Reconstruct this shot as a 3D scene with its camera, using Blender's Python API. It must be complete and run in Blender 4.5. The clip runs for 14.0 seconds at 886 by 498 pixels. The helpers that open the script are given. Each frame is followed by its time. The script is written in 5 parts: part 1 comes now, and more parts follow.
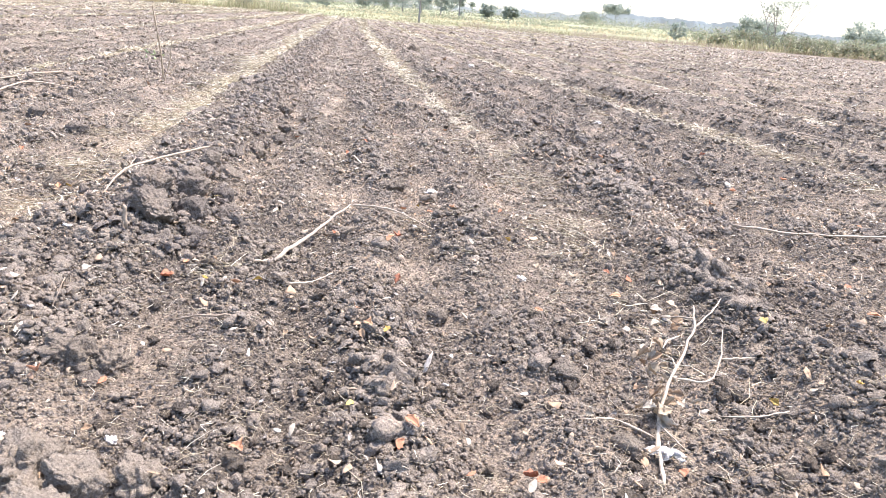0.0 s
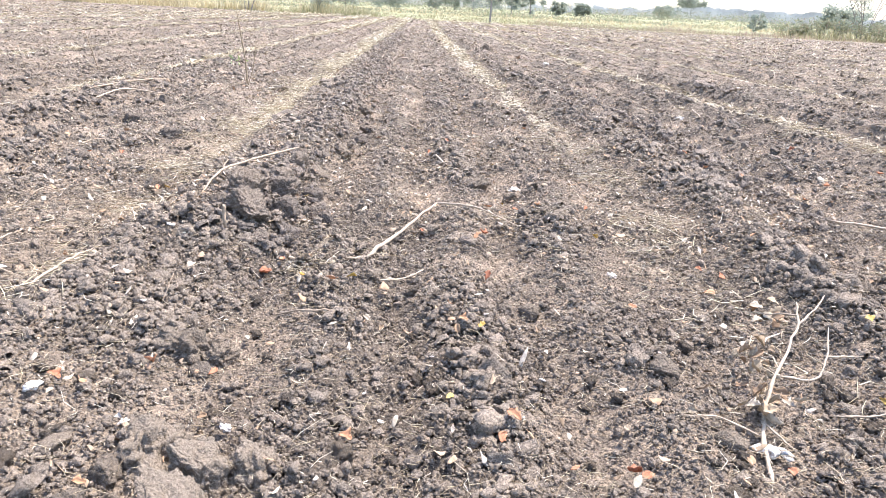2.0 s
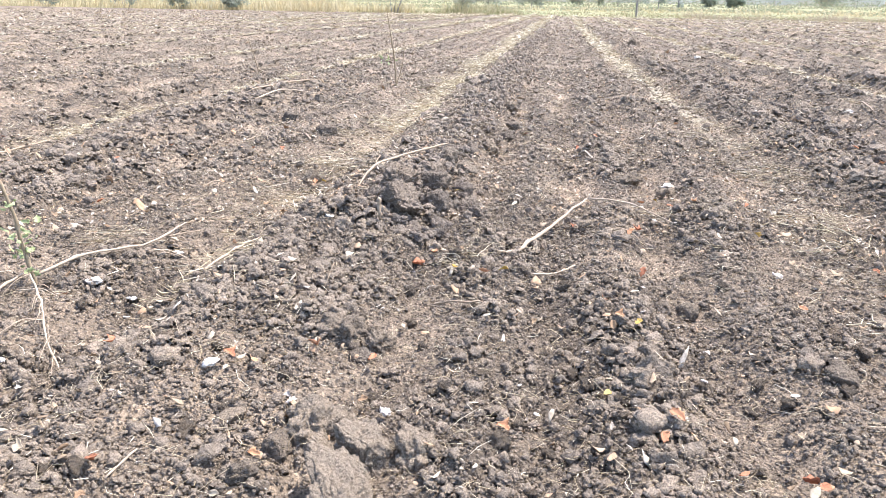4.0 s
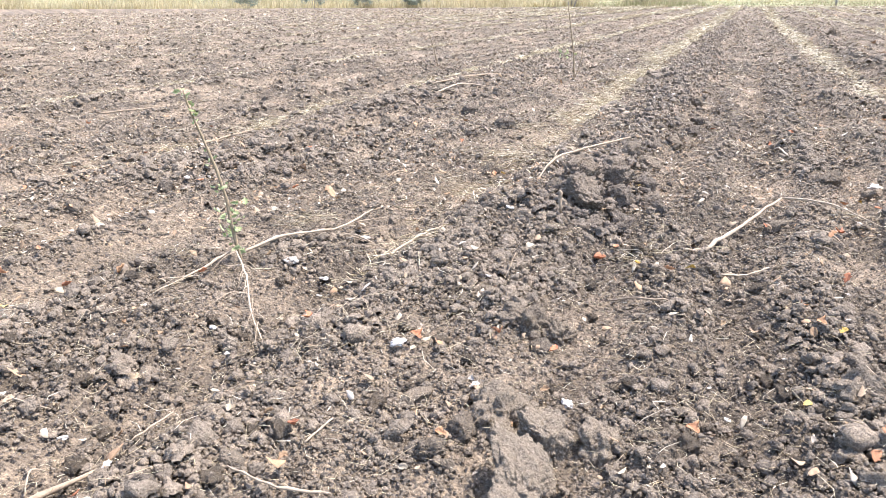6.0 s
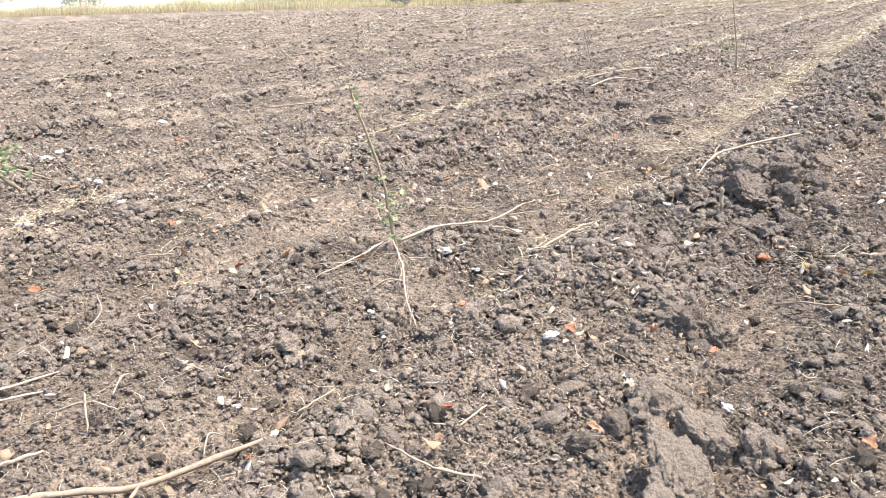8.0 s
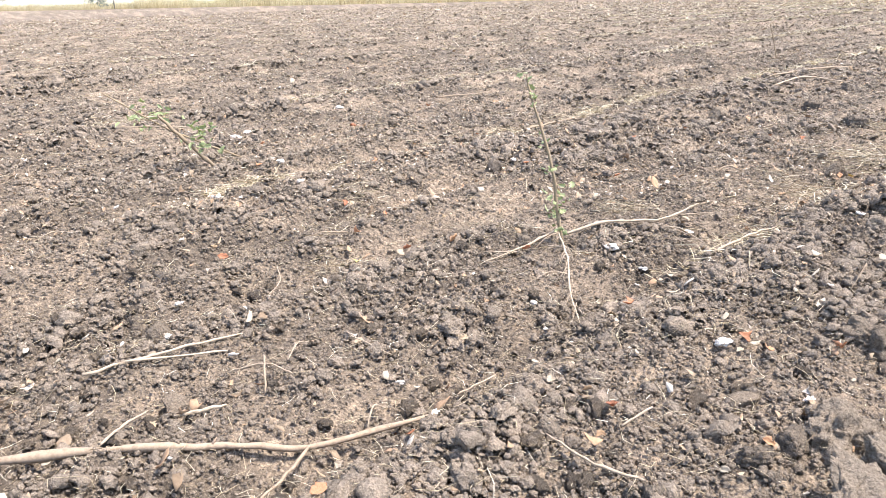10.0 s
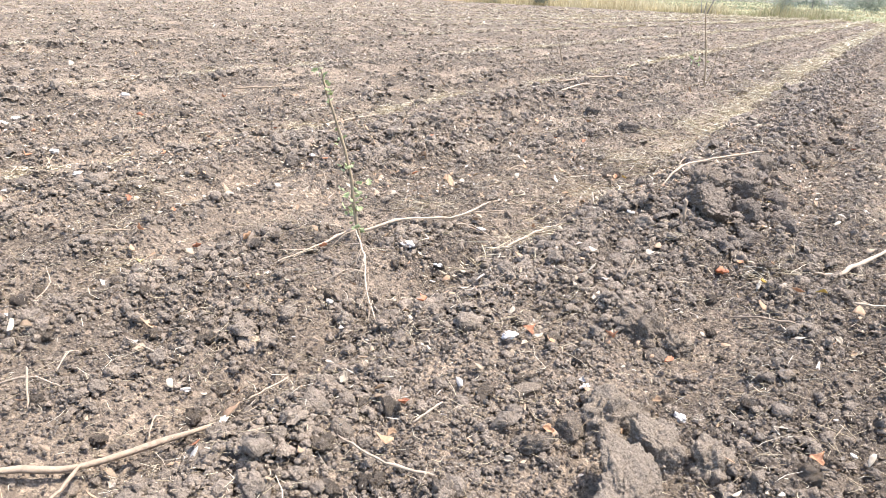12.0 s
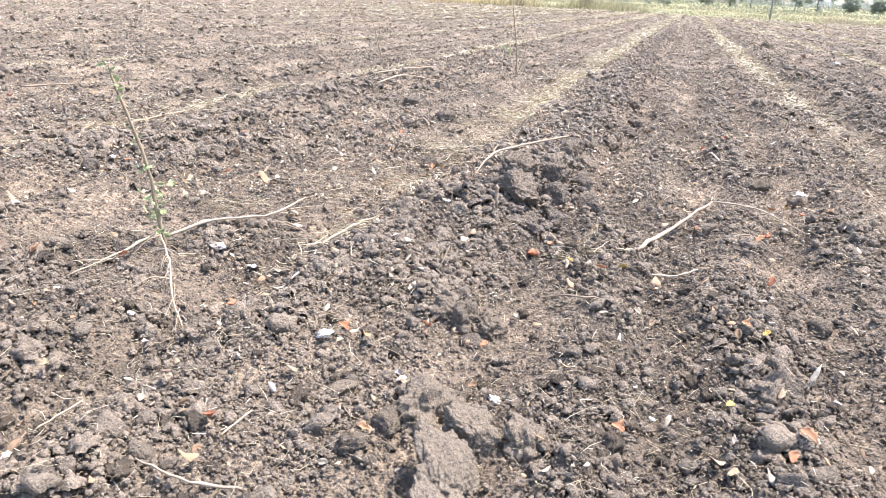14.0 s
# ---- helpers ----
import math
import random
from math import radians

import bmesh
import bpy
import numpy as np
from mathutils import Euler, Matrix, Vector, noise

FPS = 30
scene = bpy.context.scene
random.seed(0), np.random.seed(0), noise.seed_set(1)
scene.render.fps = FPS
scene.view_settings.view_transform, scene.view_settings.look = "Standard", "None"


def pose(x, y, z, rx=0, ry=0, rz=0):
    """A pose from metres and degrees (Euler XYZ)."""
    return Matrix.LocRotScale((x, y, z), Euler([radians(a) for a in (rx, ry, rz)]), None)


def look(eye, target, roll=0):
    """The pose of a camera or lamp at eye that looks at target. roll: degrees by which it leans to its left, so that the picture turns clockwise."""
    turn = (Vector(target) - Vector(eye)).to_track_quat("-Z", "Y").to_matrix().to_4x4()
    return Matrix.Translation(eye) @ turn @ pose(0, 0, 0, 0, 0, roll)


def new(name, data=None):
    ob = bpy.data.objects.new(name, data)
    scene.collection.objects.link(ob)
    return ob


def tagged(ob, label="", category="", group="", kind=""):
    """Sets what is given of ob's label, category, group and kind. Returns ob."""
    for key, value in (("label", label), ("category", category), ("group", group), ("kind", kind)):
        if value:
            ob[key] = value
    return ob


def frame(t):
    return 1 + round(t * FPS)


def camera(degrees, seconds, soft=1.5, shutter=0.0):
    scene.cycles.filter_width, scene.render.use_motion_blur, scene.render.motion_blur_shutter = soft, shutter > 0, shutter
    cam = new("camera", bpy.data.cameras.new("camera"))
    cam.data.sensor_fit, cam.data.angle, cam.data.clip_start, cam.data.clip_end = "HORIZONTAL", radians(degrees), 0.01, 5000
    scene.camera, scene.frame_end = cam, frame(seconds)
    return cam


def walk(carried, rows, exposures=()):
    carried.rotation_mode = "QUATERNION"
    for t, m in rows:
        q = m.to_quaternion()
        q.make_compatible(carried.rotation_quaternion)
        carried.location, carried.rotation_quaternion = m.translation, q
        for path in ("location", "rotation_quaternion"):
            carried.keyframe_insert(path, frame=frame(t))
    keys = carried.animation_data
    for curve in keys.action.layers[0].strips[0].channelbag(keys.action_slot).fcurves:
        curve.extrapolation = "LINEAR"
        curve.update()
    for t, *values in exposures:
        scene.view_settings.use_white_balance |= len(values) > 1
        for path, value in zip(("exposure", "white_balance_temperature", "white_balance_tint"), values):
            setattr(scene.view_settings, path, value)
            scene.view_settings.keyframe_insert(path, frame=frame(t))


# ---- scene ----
import functools

cam = camera(59.3, 14.0, soft=0.7)
PATH = [
    (0, (-0.149, 0.122, 1.152), (0.087, 2.019, 0.566), 4.8),
    (0.5, (-0.147, 0.129, 1.149), (0.116, 2.023, 0.562), 5.0),
    (1, (-0.167, 0.123, 1.149), (0.071, 2.02, 0.562), 4.7),
    (1.5, (-0.201, 0.109, 1.148), (-0.044, 2.013, 0.556), 3.9),
    (2, (-0.232, 0.1, 1.141), (-0.177, 2.008, 0.543), 3.0),
    (2.5, (-0.253, 0.093, 1.138), (-0.297, 1.999, 0.533), 2.4),
    (3, (-0.269, 0.104, 1.125), (-0.414, 2.004, 0.516), 1.9),
    (5.3, (-0.328, 0.086, 1.109), (-0.86, 1.912, 0.489), -0.4),
    (5.5, (-0.336, 0.084, 1.106), (-0.922, 1.893, 0.484), -0.6),
    (6, (-0.351, 0.074, 1.1), (-1.053, 1.84, 0.476), -0.6),
    (6.5, (-0.361, 0.065, 1.1), (-1.144, 1.796, 0.473), -0.5),
    (7, (-0.37, 0.053, 1.1), (-1.241, 1.741, 0.474), -1.2),
    (7.5, (-0.374, 0.045, 1.098), (-1.327, 1.688, 0.472), -1.8),
    (8, (-0.379, 0.039, 1.094), (-1.405, 1.638, 0.468), -2.1),
    (8.5, (-0.389, 0.032, 1.087), (-1.474, 1.591, 0.462), -2.0),
    (9, (-0.405, 0.023, 1.082), (-1.566, 1.527, 0.456), -1.9),
    (9.2, (-0.409, 0.018, 1.079), (-1.602, 1.496, 0.454), -2.0),
    (9.7, (-0.412, 0.013, 1.08), (-1.691, 1.418, 0.453), -1.9),
    (10.25, (-0.417, 0.008, 1.082), (-1.777, 1.335, 0.453), -1.8),
    (10.8, (-0.42, 0.005, 1.084), (-1.782, 1.329, 0.454), -1.6),
    (11.3, (-0.42, 0.004, 1.085), (-1.679, 1.425, 0.454), -1.4),
    (11.5, (-0.417, 0.023, 1.079), (-1.593, 1.512, 0.446), -0.2),
    (12, (-0.402, 0.052, 1.083), (-1.338, 1.701, 0.446), 2.5),
    (12.5, (-0.397, 0.081, 1.076), (-1.172, 1.813, 0.442), 2.8),
    (13, (-0.381, 0.093, 1.081), (-1.051, 1.867, 0.446), 2.8),
    (13.5, (-0.37, 0.107, 1.078), (-0.96, 1.909, 0.443), 2.8),
    (14, (-0.349, 0.122, 1.078), (-0.899, 1.937, 0.442), 2.9),
]
EXPOSURES = [(0.0, 2.13, 6290, 15), (3.0, 2.04, 6350, 13), (6.5, 1.94, 6470, 12), (9.0, 1.86, 6600, 12), (12.5, 1.94, 6480, 12), (14.0, 2.01, 6390, 13)]
walk(cam, [(t, look(eye, target, roll)) for t, eye, target, roll in PATH], EXPOSURES)

# ---- light ----
SUN_AZ, SUN_EL = radians(60), radians(67)   # clockwise from +y, above the horizon
world = bpy.data.worlds.new("world")
scene.world = world
world.use_nodes = True
wn = world.node_tree.nodes
sky = wn.new("ShaderNodeTexSky")
sky.sky_type, sky.sun_disc = "NISHITA", False
sky.sun_elevation, sky.sun_rotation = SUN_EL, SUN_AZ
sky.dust_density, sky.air_density, sky.ozone_density = 2.0, 1.0, 1.5
wn["Background"].inputs["Strength"].default_value = 0.15
world.node_tree.links.new(sky.outputs["Color"], wn["Background"].inputs["Color"])
sun_data = bpy.data.lights.new("sun", "SUN")
sun_data.energy, sun_data.angle, sun_data.color = 2.8, radians(0.8), (1.0, 0.95, 0.88)
sun = new("sun", sun_data)
sun.matrix_world = look(Vector((math.sin(SUN_AZ) * math.cos(SUN_EL), math.cos(SUN_AZ) * math.cos(SUN_EL), math.sin(SUN_EL))) * 50, (0, 0, 0))


# ---- materials ----
def material(name, rough=0.9):
    m = bpy.data.materials.new(name)
    m.use_nodes = True
    b = m.node_tree.nodes["Principled BSDF"]
    b.inputs["Roughness"].default_value = rough
    b.inputs["Specular IOR Level"].default_value = 0.25
    return m, m.node_tree.nodes, m.node_tree.links, b


def ramp(nodes, links, source, stops):
    r = nodes.new("ShaderNodeValToRGB")
    while len(r.color_ramp.elements) < len(stops):
        r.color_ramp.elements.new(0.5)
    for e, (p, c) in zip(r.color_ramp.elements, stops):
        e.position, e.color = p, (*c, 1)
    links.new(source, r.inputs["Fac"])
    return r.outputs["Color"]


def tex_noise(nodes, links, coord, scale, detail=4.0, rough=0.6):
    n = nodes.new("ShaderNodeTexNoise")
    n.inputs["Scale"].default_value, n.inputs["Detail"].default_value, n.inputs["Roughness"].default_value = scale, detail, rough
    links.new(coord, n.inputs["Vector"])
    return n.outputs["Fac"]


def mixed(nodes, links, kind, fac, a, b):
    n = nodes.new("ShaderNodeMix")
    n.data_type, n.blend_type = "RGBA", kind
    for socket, value in ((n.inputs["Factor"], fac), (n.inputs["A"], a), (n.inputs["B"], b)):
        if isinstance(value, (int, float)):
            socket.default_value = value
        elif isinstance(value, tuple):
            socket.default_value = (*value, 1)
        else:
            links.new(value, socket)
    return n.outputs["Result"]


def pebbles(nodes, links, coord, scale):
    """Rounded grains: height and a random tone for each grain."""
    n = nodes.new("ShaderNodeTexVoronoi")
    n.inputs["Scale"].default_value = scale
    links.new(coord, n.inputs["Vector"])
    return n.outputs["Distance"], n.outputs["Color"]


def calc(nodes, links, op, a, b):
    n = nodes.new("ShaderNodeMath")
    n.operation = op
    for socket, value in zip(n.inputs, (a, b)):
        if isinstance(value, (int, float)):
            socket.default_value = value
        else:
            links.new(value, socket)
    return n.outputs[0]


def bumped(nodes, links, shader, height, strength, distance):
    n = nodes.new("ShaderNodeBump")
    n.inputs["Strength"].default_value, n.inputs["Distance"].default_value = strength, distance
    links.new(height, n.inputs["Height"])
    links.new(n.outputs["Normal"], shader.inputs["Normal"])


def soil_material(name, island, dust=0.0):
    m, n, l, b = material(name, 0.95)
    b.inputs["Specular IOR Level"].default_value, b.inputs["Diffuse Roughness"].default_value = 0.08, 0.3
    g = n.new("ShaderNodeNewGeometry")
    co = n.new("ShaderNodeTexCoord").outputs["Object"]
    base = ramp(n, l, tex_noise(n, l, co, 3.0, 6), [(0.25, (0.163, 0.136, 0.111)), (0.5, (0.187, 0.156, 0.127)), (0.75, (0.220, 0.183, 0.148))])
    if dust:
        base = mixed(n, l, "MULTIPLY", 1.0, base, (dust, dust * 0.985, dust * 0.95) if dust > 1 else (dust, dust * 1.01, dust * 1.05))
    grain = ramp(n, l, tex_noise(n, l, co, 160.0, 4, 0.7), [(0.3, (0.62, 0.62, 0.63)), (0.7, (1.35, 1.33, 1.28))])
    col = mixed(n, l, "MULTIPLY", 1.0, base, grain)
    if island == "island":
        tone = ramp(n, l, g.outputs["Random Per Island"], [(0.0, (1.06, 1.058, 1.065)), (0.5, (1.28, 1.265, 1.24)), (1.0, (1.52, 1.485, 1.44))])
        col = mixed(n, l, "MULTIPLY", 1.0, col, tone)
    elif island == "object":
        tone = ramp(n, l, n.new("ShaderNodeObjectInfo").outputs["Random"], [(0.0, (0.78, 0.78, 0.79)), (1.0, (1.22, 1.18, 1.11))])
        col = mixed(n, l, "MULTIPLY", 1.0, col, tone)
    l.new(col, b.inputs["Base Color"])
    d1, _ = pebbles(n, l, co, 130.0)
    d2, _ = pebbles(n, l, co, 48.0)
    h = calc(n, l, "SUBTRACT", calc(n, l, "MULTIPLY", tex_noise(n, l, co, 70.0, 6, 0.7), 2.2), calc(n, l, "ADD", calc(n, l, "MULTIPLY", d1, 0.35), calc(n, l, "MULTIPLY", d2, 0.6)))
    bumped(n, l, b, h, 1.0, 0.010)
    return m


def ground_material():
    """Bare soil inside the field, dry and green verge beyond it."""
    m, n, l, b = material("ground_soil", 0.95)
    b.inputs["Specular IOR Level"].default_value, b.inputs["Diffuse Roughness"].default_value = 0.08, 0.3
    co = n.new("ShaderNodeTexCoord").outputs["Object"]
    base = ramp(n, l, tex_noise(n, l, co, 2.2, 6), [(0.25, (0.163, 0.136, 0.111)), (0.5, (0.187, 0.156, 0.127)), (0.75, (0.220, 0.183, 0.148))])
    grain = ramp(n, l, tex_noise(n, l, co, 110.0, 5, 0.7), [(0.3, (0.55, 0.55, 0.56)), (0.7, (1.4, 1.37, 1.3))])
    soil = mixed(n, l, "MULTIPLY", 1.0, base, grain)
    lumps = ramp(n, l, tex_noise(n, l, co, 14.0, 4, 0.7), [(0.35, (0.72, 0.72, 0.73)), (0.65, (1.22, 1.20, 1.17))])
    soil = mixed(n, l, "MULTIPLY", 1.0, soil, lumps)
    d1, c1 = pebbles(n, l, co, 42.0)
    d2, c2 = pebbles(n, l, co, 105.0)
    tone = ramp(n, l, c1, [(0.15, (0.78, 0.78, 0.785)), (0.85, (1.22, 1.20, 1.17))])
    soil = mixed(n, l, "MULTIPLY", 1.0, soil, tone)
    tilth = n.new("ShaderNodeAttribute")
    tilth.attribute_name = "tilth"
    soil = mixed(n, l, "MULTIPLY", 1.0, soil, ramp(n, l, tilth.outputs["Fac"], [(0.0, (0.90, 0.90, 0.90)), (1.0, (1.60, 1.56, 1.50))]))
    litter = n.new("ShaderNodeAttribute")
    litter.attribute_name = "litter"
    level = calc(n, l, "ADD", tex_noise(n, l, co, 38.0, 4, 0.8), calc(n, l, "MULTIPLY", litter.outputs["Fac"], 0.20))
    chaff = ramp(n, l, level, [(0.655, (0, 0, 0)), (0.73, (0.9, 0.9, 0.9))])
    soil = mixed(n, l, "MIX", chaff, soil, (0.45, 0.395, 0.295))
    grass = ramp(n, l, tex_noise(n, l, co, 0.12, 6, 0.7), [(0.35, (0.19, 0.20, 0.10)), (0.52, (0.26, 0.25, 0.14)), (0.7, (0.34, 0.29, 0.19))])
    sep = n.new("ShaderNodeSeparateXYZ")
    l.new(co, sep.inputs[0])
    edge = n.new("ShaderNodeMath")
    edge.operation = "MULTIPLY_ADD"
    wob = tex_noise(n, l, co, 0.5, 4)
    l.new(wob, edge.inputs[0])
    edge.inputs[1].default_value = -2.0
    l.new(sep.outputs["Y"], edge.inputs[2])
    step = n.new("ShaderNodeMapRange")
    step.inputs["From Min"].default_value, step.inputs["From Max"].default_value = 60.0, 60.6
    l.new(edge.outputs[0], step.inputs["Value"])
    l.new(mixed(n, l, "MIX", step.outputs["Result"], soil, grass), b.inputs["Base Color"])
    h = calc(n, l, "SUBTRACT", calc(n, l, "MULTIPLY", tex_noise(n, l, co, 30.0, 7, 0.75), 2.0), calc(n, l, "ADD", calc(n, l, "MULTIPLY", d1, 1.0), calc(n, l, "MULTIPLY", d2, 0.45)))
    bumped(n, l, b, h, 1.0, 0.020)
    return m


def plain_material(name, stops, source="island", scale=40.0, rough=0.8, bump=0.0, translucent=0.0):
    """Colour from a ramp over a random value per piece, broken up by noise."""
    m, n, l, b = material(name, rough)
    co = n.new("ShaderNodeTexCoord").outputs["Object"]
    value = n.new("ShaderNodeNewGeometry").outputs["Random Per Island"] if source == "island" else n.new("ShaderNodeObjectInfo").outputs["Random"]
    col = ramp(n, l, value, stops)
    tone = ramp(n, l, tex_noise(n, l, co, scale, 5, 0.7), [(0.3, (0.72, 0.70, 0.68)), (0.7, (1.2, 1.2, 1.2))])
    l.new(mixed(n, l, "MULTIPLY", 1.0, col, tone), b.inputs["Base Color"])
    if bump:
        bumped(n, l, b, tex_noise(n, l, co, scale * 2, 5, 0.7), 0.8, bump)
    if translucent:
        b.inputs["Transmission Weight"].default_value = 0.0
        t = n.new("ShaderNodeBsdfTranslucent")
        l.new(col, t.inputs["Color"])
        mx = n.new("ShaderNodeMixShader")
        mx.inputs[0].default_value = translucent
        l.new(b.outputs[0], mx.inputs[1])
        l.new(t.outputs[0], mx.inputs[2])
        l.new(mx.outputs[0], n["Material Output"].inputs["Surface"])
    return m


SOIL_GROUND = ground_material()
SOIL_CRUMB = soil_material("soil_crumbs", "island")
SOIL_CLOD = soil_material("soil_clods", "object")
STRAW = plain_material("straw", [(0.0, (0.21, 0.155, 0.10)), (0.35, (0.37, 0.30, 0.195)), (0.75, (0.51, 0.44, 0.31)), (1.0, (0.66, 0.60, 0.48))], translucent=0.15)
STALK = plain_material("dry_stalk", [(0.0, (0.27, 0.205, 0.145)), (1.0, (0.40, 0.325, 0.24))], "object", 60.0, 0.75, 0.002)
COTTON = plain_material("cotton_lint", [(0.0, (0.56, 0.50, 0.44)), (1.0, (0.76, 0.71, 0.66))], "object", 70.0, 1.0, 0.004)
RUST_LEAF = plain_material("rust_leaf", [(0.0, (0.36, 0.15, 0.085)), (0.5, (0.44, 0.21, 0.12)), (1.0, (0.50, 0.31, 0.18))], "object", 60.0, 0.7, 0.001, 0.3)
YELLOW_LEAF = plain_material("yellow_leaf", [(0.0, (0.46, 0.30, 0.08)), (1.0, (0.56, 0.45, 0.17))], "object", 60.0, 0.7, 0.001, 0.3)
HUSK = plain_material("pale_husk", [(0.0, (0.32, 0.27, 0.22)), (1.0, (0.46, 0.41, 0.36))], "object", 60.0, 0.8, 0.001, 0.2)
LITTER = plain_material("leaf_litter", [(0.0, (0.20, 0.14, 0.09)), (0.25, (0.35, 0.27, 0.19)), (0.5, (0.40, 0.26, 0.16)), (0.65, (0.43, 0.36, 0.27)), (0.85, (0.47, 0.41, 0.32)), (1.0, (0.54, 0.49, 0.43))], "island", 90.0, 0.8, 0.001, 0.25)
PALE_STRAW = plain_material("pale_straw", [(0.0, (0.27, 0.21, 0.13)), (0.3, (0.46, 0.39, 0.26)), (0.7, (0.63, 0.56, 0.41)), (1.0, (0.76, 0.70, 0.57))], translucent=0.15)
RIDGE_SOIL = soil_material("ridge_soil", "island", 0.86)
FRESH_SOIL = soil_material("fresh_turned_soil", "object", 0.98)
DUSTY_SOIL = soil_material("dusty_soil", "", 1.28)
TAN_LEAF = plain_material("tan_leaf", [(0.0, (0.28, 0.18, 0.11)), (0.5, (0.38, 0.29, 0.19)), (1.0, (0.42, 0.36, 0.28))], "object", 60.0, 0.75, 0.001, 0.25)
GREEN_STEM = plain_material("brown_green_stem", [(0.0, (0.22, 0.165, 0.11)), (1.0, (0.29, 0.225, 0.145))], "object", 60.0, 0.7, 0.001)
GREEN_LEAF = plain_material("green_leaf", [(0.0, (0.30, 0.36, 0.17)), (0.6, (0.43, 0.48, 0.27)), (1.0, (0.56, 0.58, 0.39))], "island", 80.0, 0.6, 0.0, 0.5)
# Grey-green leaves lightened in the base colour to stand for haze over distance.
HAZY_FOLIAGE = plain_material("hazy_tree_foliage", [(0.0, (0.22, 0.25, 0.205)), (0.6, (0.29, 0.32, 0.26)), (1.0, (0.37, 0.39, 0.325))], "island", 3.0, 0.75, 0.0, 0.6)
SHRUB = plain_material("shrub_foliage", [(0.0, (0.17, 0.18, 0.12)), (0.35, (0.23, 0.25, 0.15)), (0.7, (0.29, 0.28, 0.18)), (1.0, (0.32, 0.26, 0.19))], "island", 3.0, 0.75, 0.0, 0.4)
GRASS = plain_material("dry_grass", [(0.0, (0.36, 0.30, 0.17)), (0.5, (0.52, 0.44, 0.27)), (1.0, (0.64, 0.56, 0.38))], "island", 2.0, 0.8, 0.0, 0.45)
GREEN_GRASS = plain_material("green_grass", [(0.0, (0.24, 0.23, 0.12)), (0.5, (0.33, 0.30, 0.17)), (1.0, (0.42, 0.36, 0.24))], "island", 2.0, 0.8, 0.0, 0.45)
WEED = plain_material("dry_weeds", [(0.0, (0.23, 0.165, 0.125)), (0.45, (0.33, 0.25, 0.19)), (0.8, (0.41, 0.34, 0.24)), (1.0, (0.33, 0.33, 0.19))], "island", 2.0, 0.8, 0.0, 0.45)
BARK = plain_material("bark", [(0.0, (0.17, 0.155, 0.14)), (1.0, (0.25, 0.23, 0.205))], "object", 20.0, 0.9, 0.01)
# Skyline woods: distance haze is put into this pale base colour.
HAZY_WOODS = plain_material("hazy_far_woods", [(0.0, (0.46, 0.43, 0.35)), (1.0, (0.52, 0.48, 0.40))], "island", 0.05, 0.9)

# ---- terrain ----
STRIPS = [-11.6, -7.5, -4.4, -1.85, 1.05, 4.15, 7.3, 10.4, 13.5, 16.6, 19.7, 22.8, 25.9, 29.0, 32.1, 35.2] + [-14.8 - 3.1 * i for i in range(24)]
FIELD_END = 60.0
rng = np.random.default_rng(7)


@functools.lru_cache(None)
def noise_table(seed):
    return np.random.default_rng(seed).random((256, 256))


def value_noise(x, y, cell, seed):
    table = noise_table(seed)
    u, v = np.asarray(x, float) / cell, np.asarray(y, float) / cell
    i, j = np.floor(u).astype(int), np.floor(v).astype(int)
    a, b = u - i, v - j
    a, b = a * a * (3 - 2 * a), b * b * (3 - 2 * b)
    t = lambda p, q: table[p % 256, q % 256]
    return (t(i, j) * (1 - a) + t(i + 1, j) * a) * (1 - b) + (t(i, j + 1) * (1 - a) + t(i + 1, j + 1) * a) * b - 0.5


def across(x, y):
    """Place across the tillage passes, which wander a little and draw together towards the far end of the field."""
    return -1.8 + (x + 1.8) * (1 + 0.019 * np.clip(y - 7, 0, 60)) + 0.16 * value_noise(x * 0, y, 1.7, 4)


def tines(xs, y):
    """Crests of +1 and troughs of -1 left by the teeth of the cultivator, stronger here and there."""
    return np.cos(xs * (2 * np.pi / 0.52) + 0.8 * value_noise(xs * 0, y, 6.0, 12)) * np.clip(0.7 + 1.2 * value_noise(xs, y / 4.0, 1.1, 13), 0, 1.3)


def cobble(x, y, cell, seed):
    """Height of packed rounded crumbs, one in each square of the given size, of uneven radius."""
    x, y = x + 0.7 * cell * value_noise(x, y, cell * 0.42, seed + 50), y + 0.7 * cell * value_noise(x, y, cell * 0.42, seed + 51)
    i, j = np.floor(x / cell).astype(int), np.floor(y / cell).astype(int)
    px, py, pr = noise_table(seed), noise_table(seed + 1), noise_table(seed + 2)
    out = np.zeros(np.shape(x))
    for a in (-1, 0, 1):
        for b in (-1, 0, 1):
            k, l = (i + a) % 256, (j + b) % 256
            r = cell * (0.35 + 0.6 * pr[k, l] ** 2)
            d2 = ((x - (i + a + px[k, l]) * cell) ** 2 + (y - (j + b + py[k, l]) * cell) ** 2) / r ** 2
            out = np.maximum(out, r * np.sqrt(np.maximum(1 - d2, 0)))
    return out


def nearest_strip(xs):
    """Signed distance across to the nearest straw strip."""
    edges = np.sort(STRIPS)
    k = np.clip(np.searchsorted(edges, xs), 1, len(edges) - 1)
    a, b = xs - edges[k - 1], xs - edges[k]
    return np.where(a < -b, a, b)


def fine_patch(x, y):
    """A stretch of finer, paler tilth."""
    return np.exp(-((x - 0.9) / 0.75) ** 2 - ((y - 2.1) / 0.8) ** 2) + 0.6 * np.exp(-((x + 1.75) / 0.45) ** 2 - ((y - 1.55) / 0.35) ** 2)


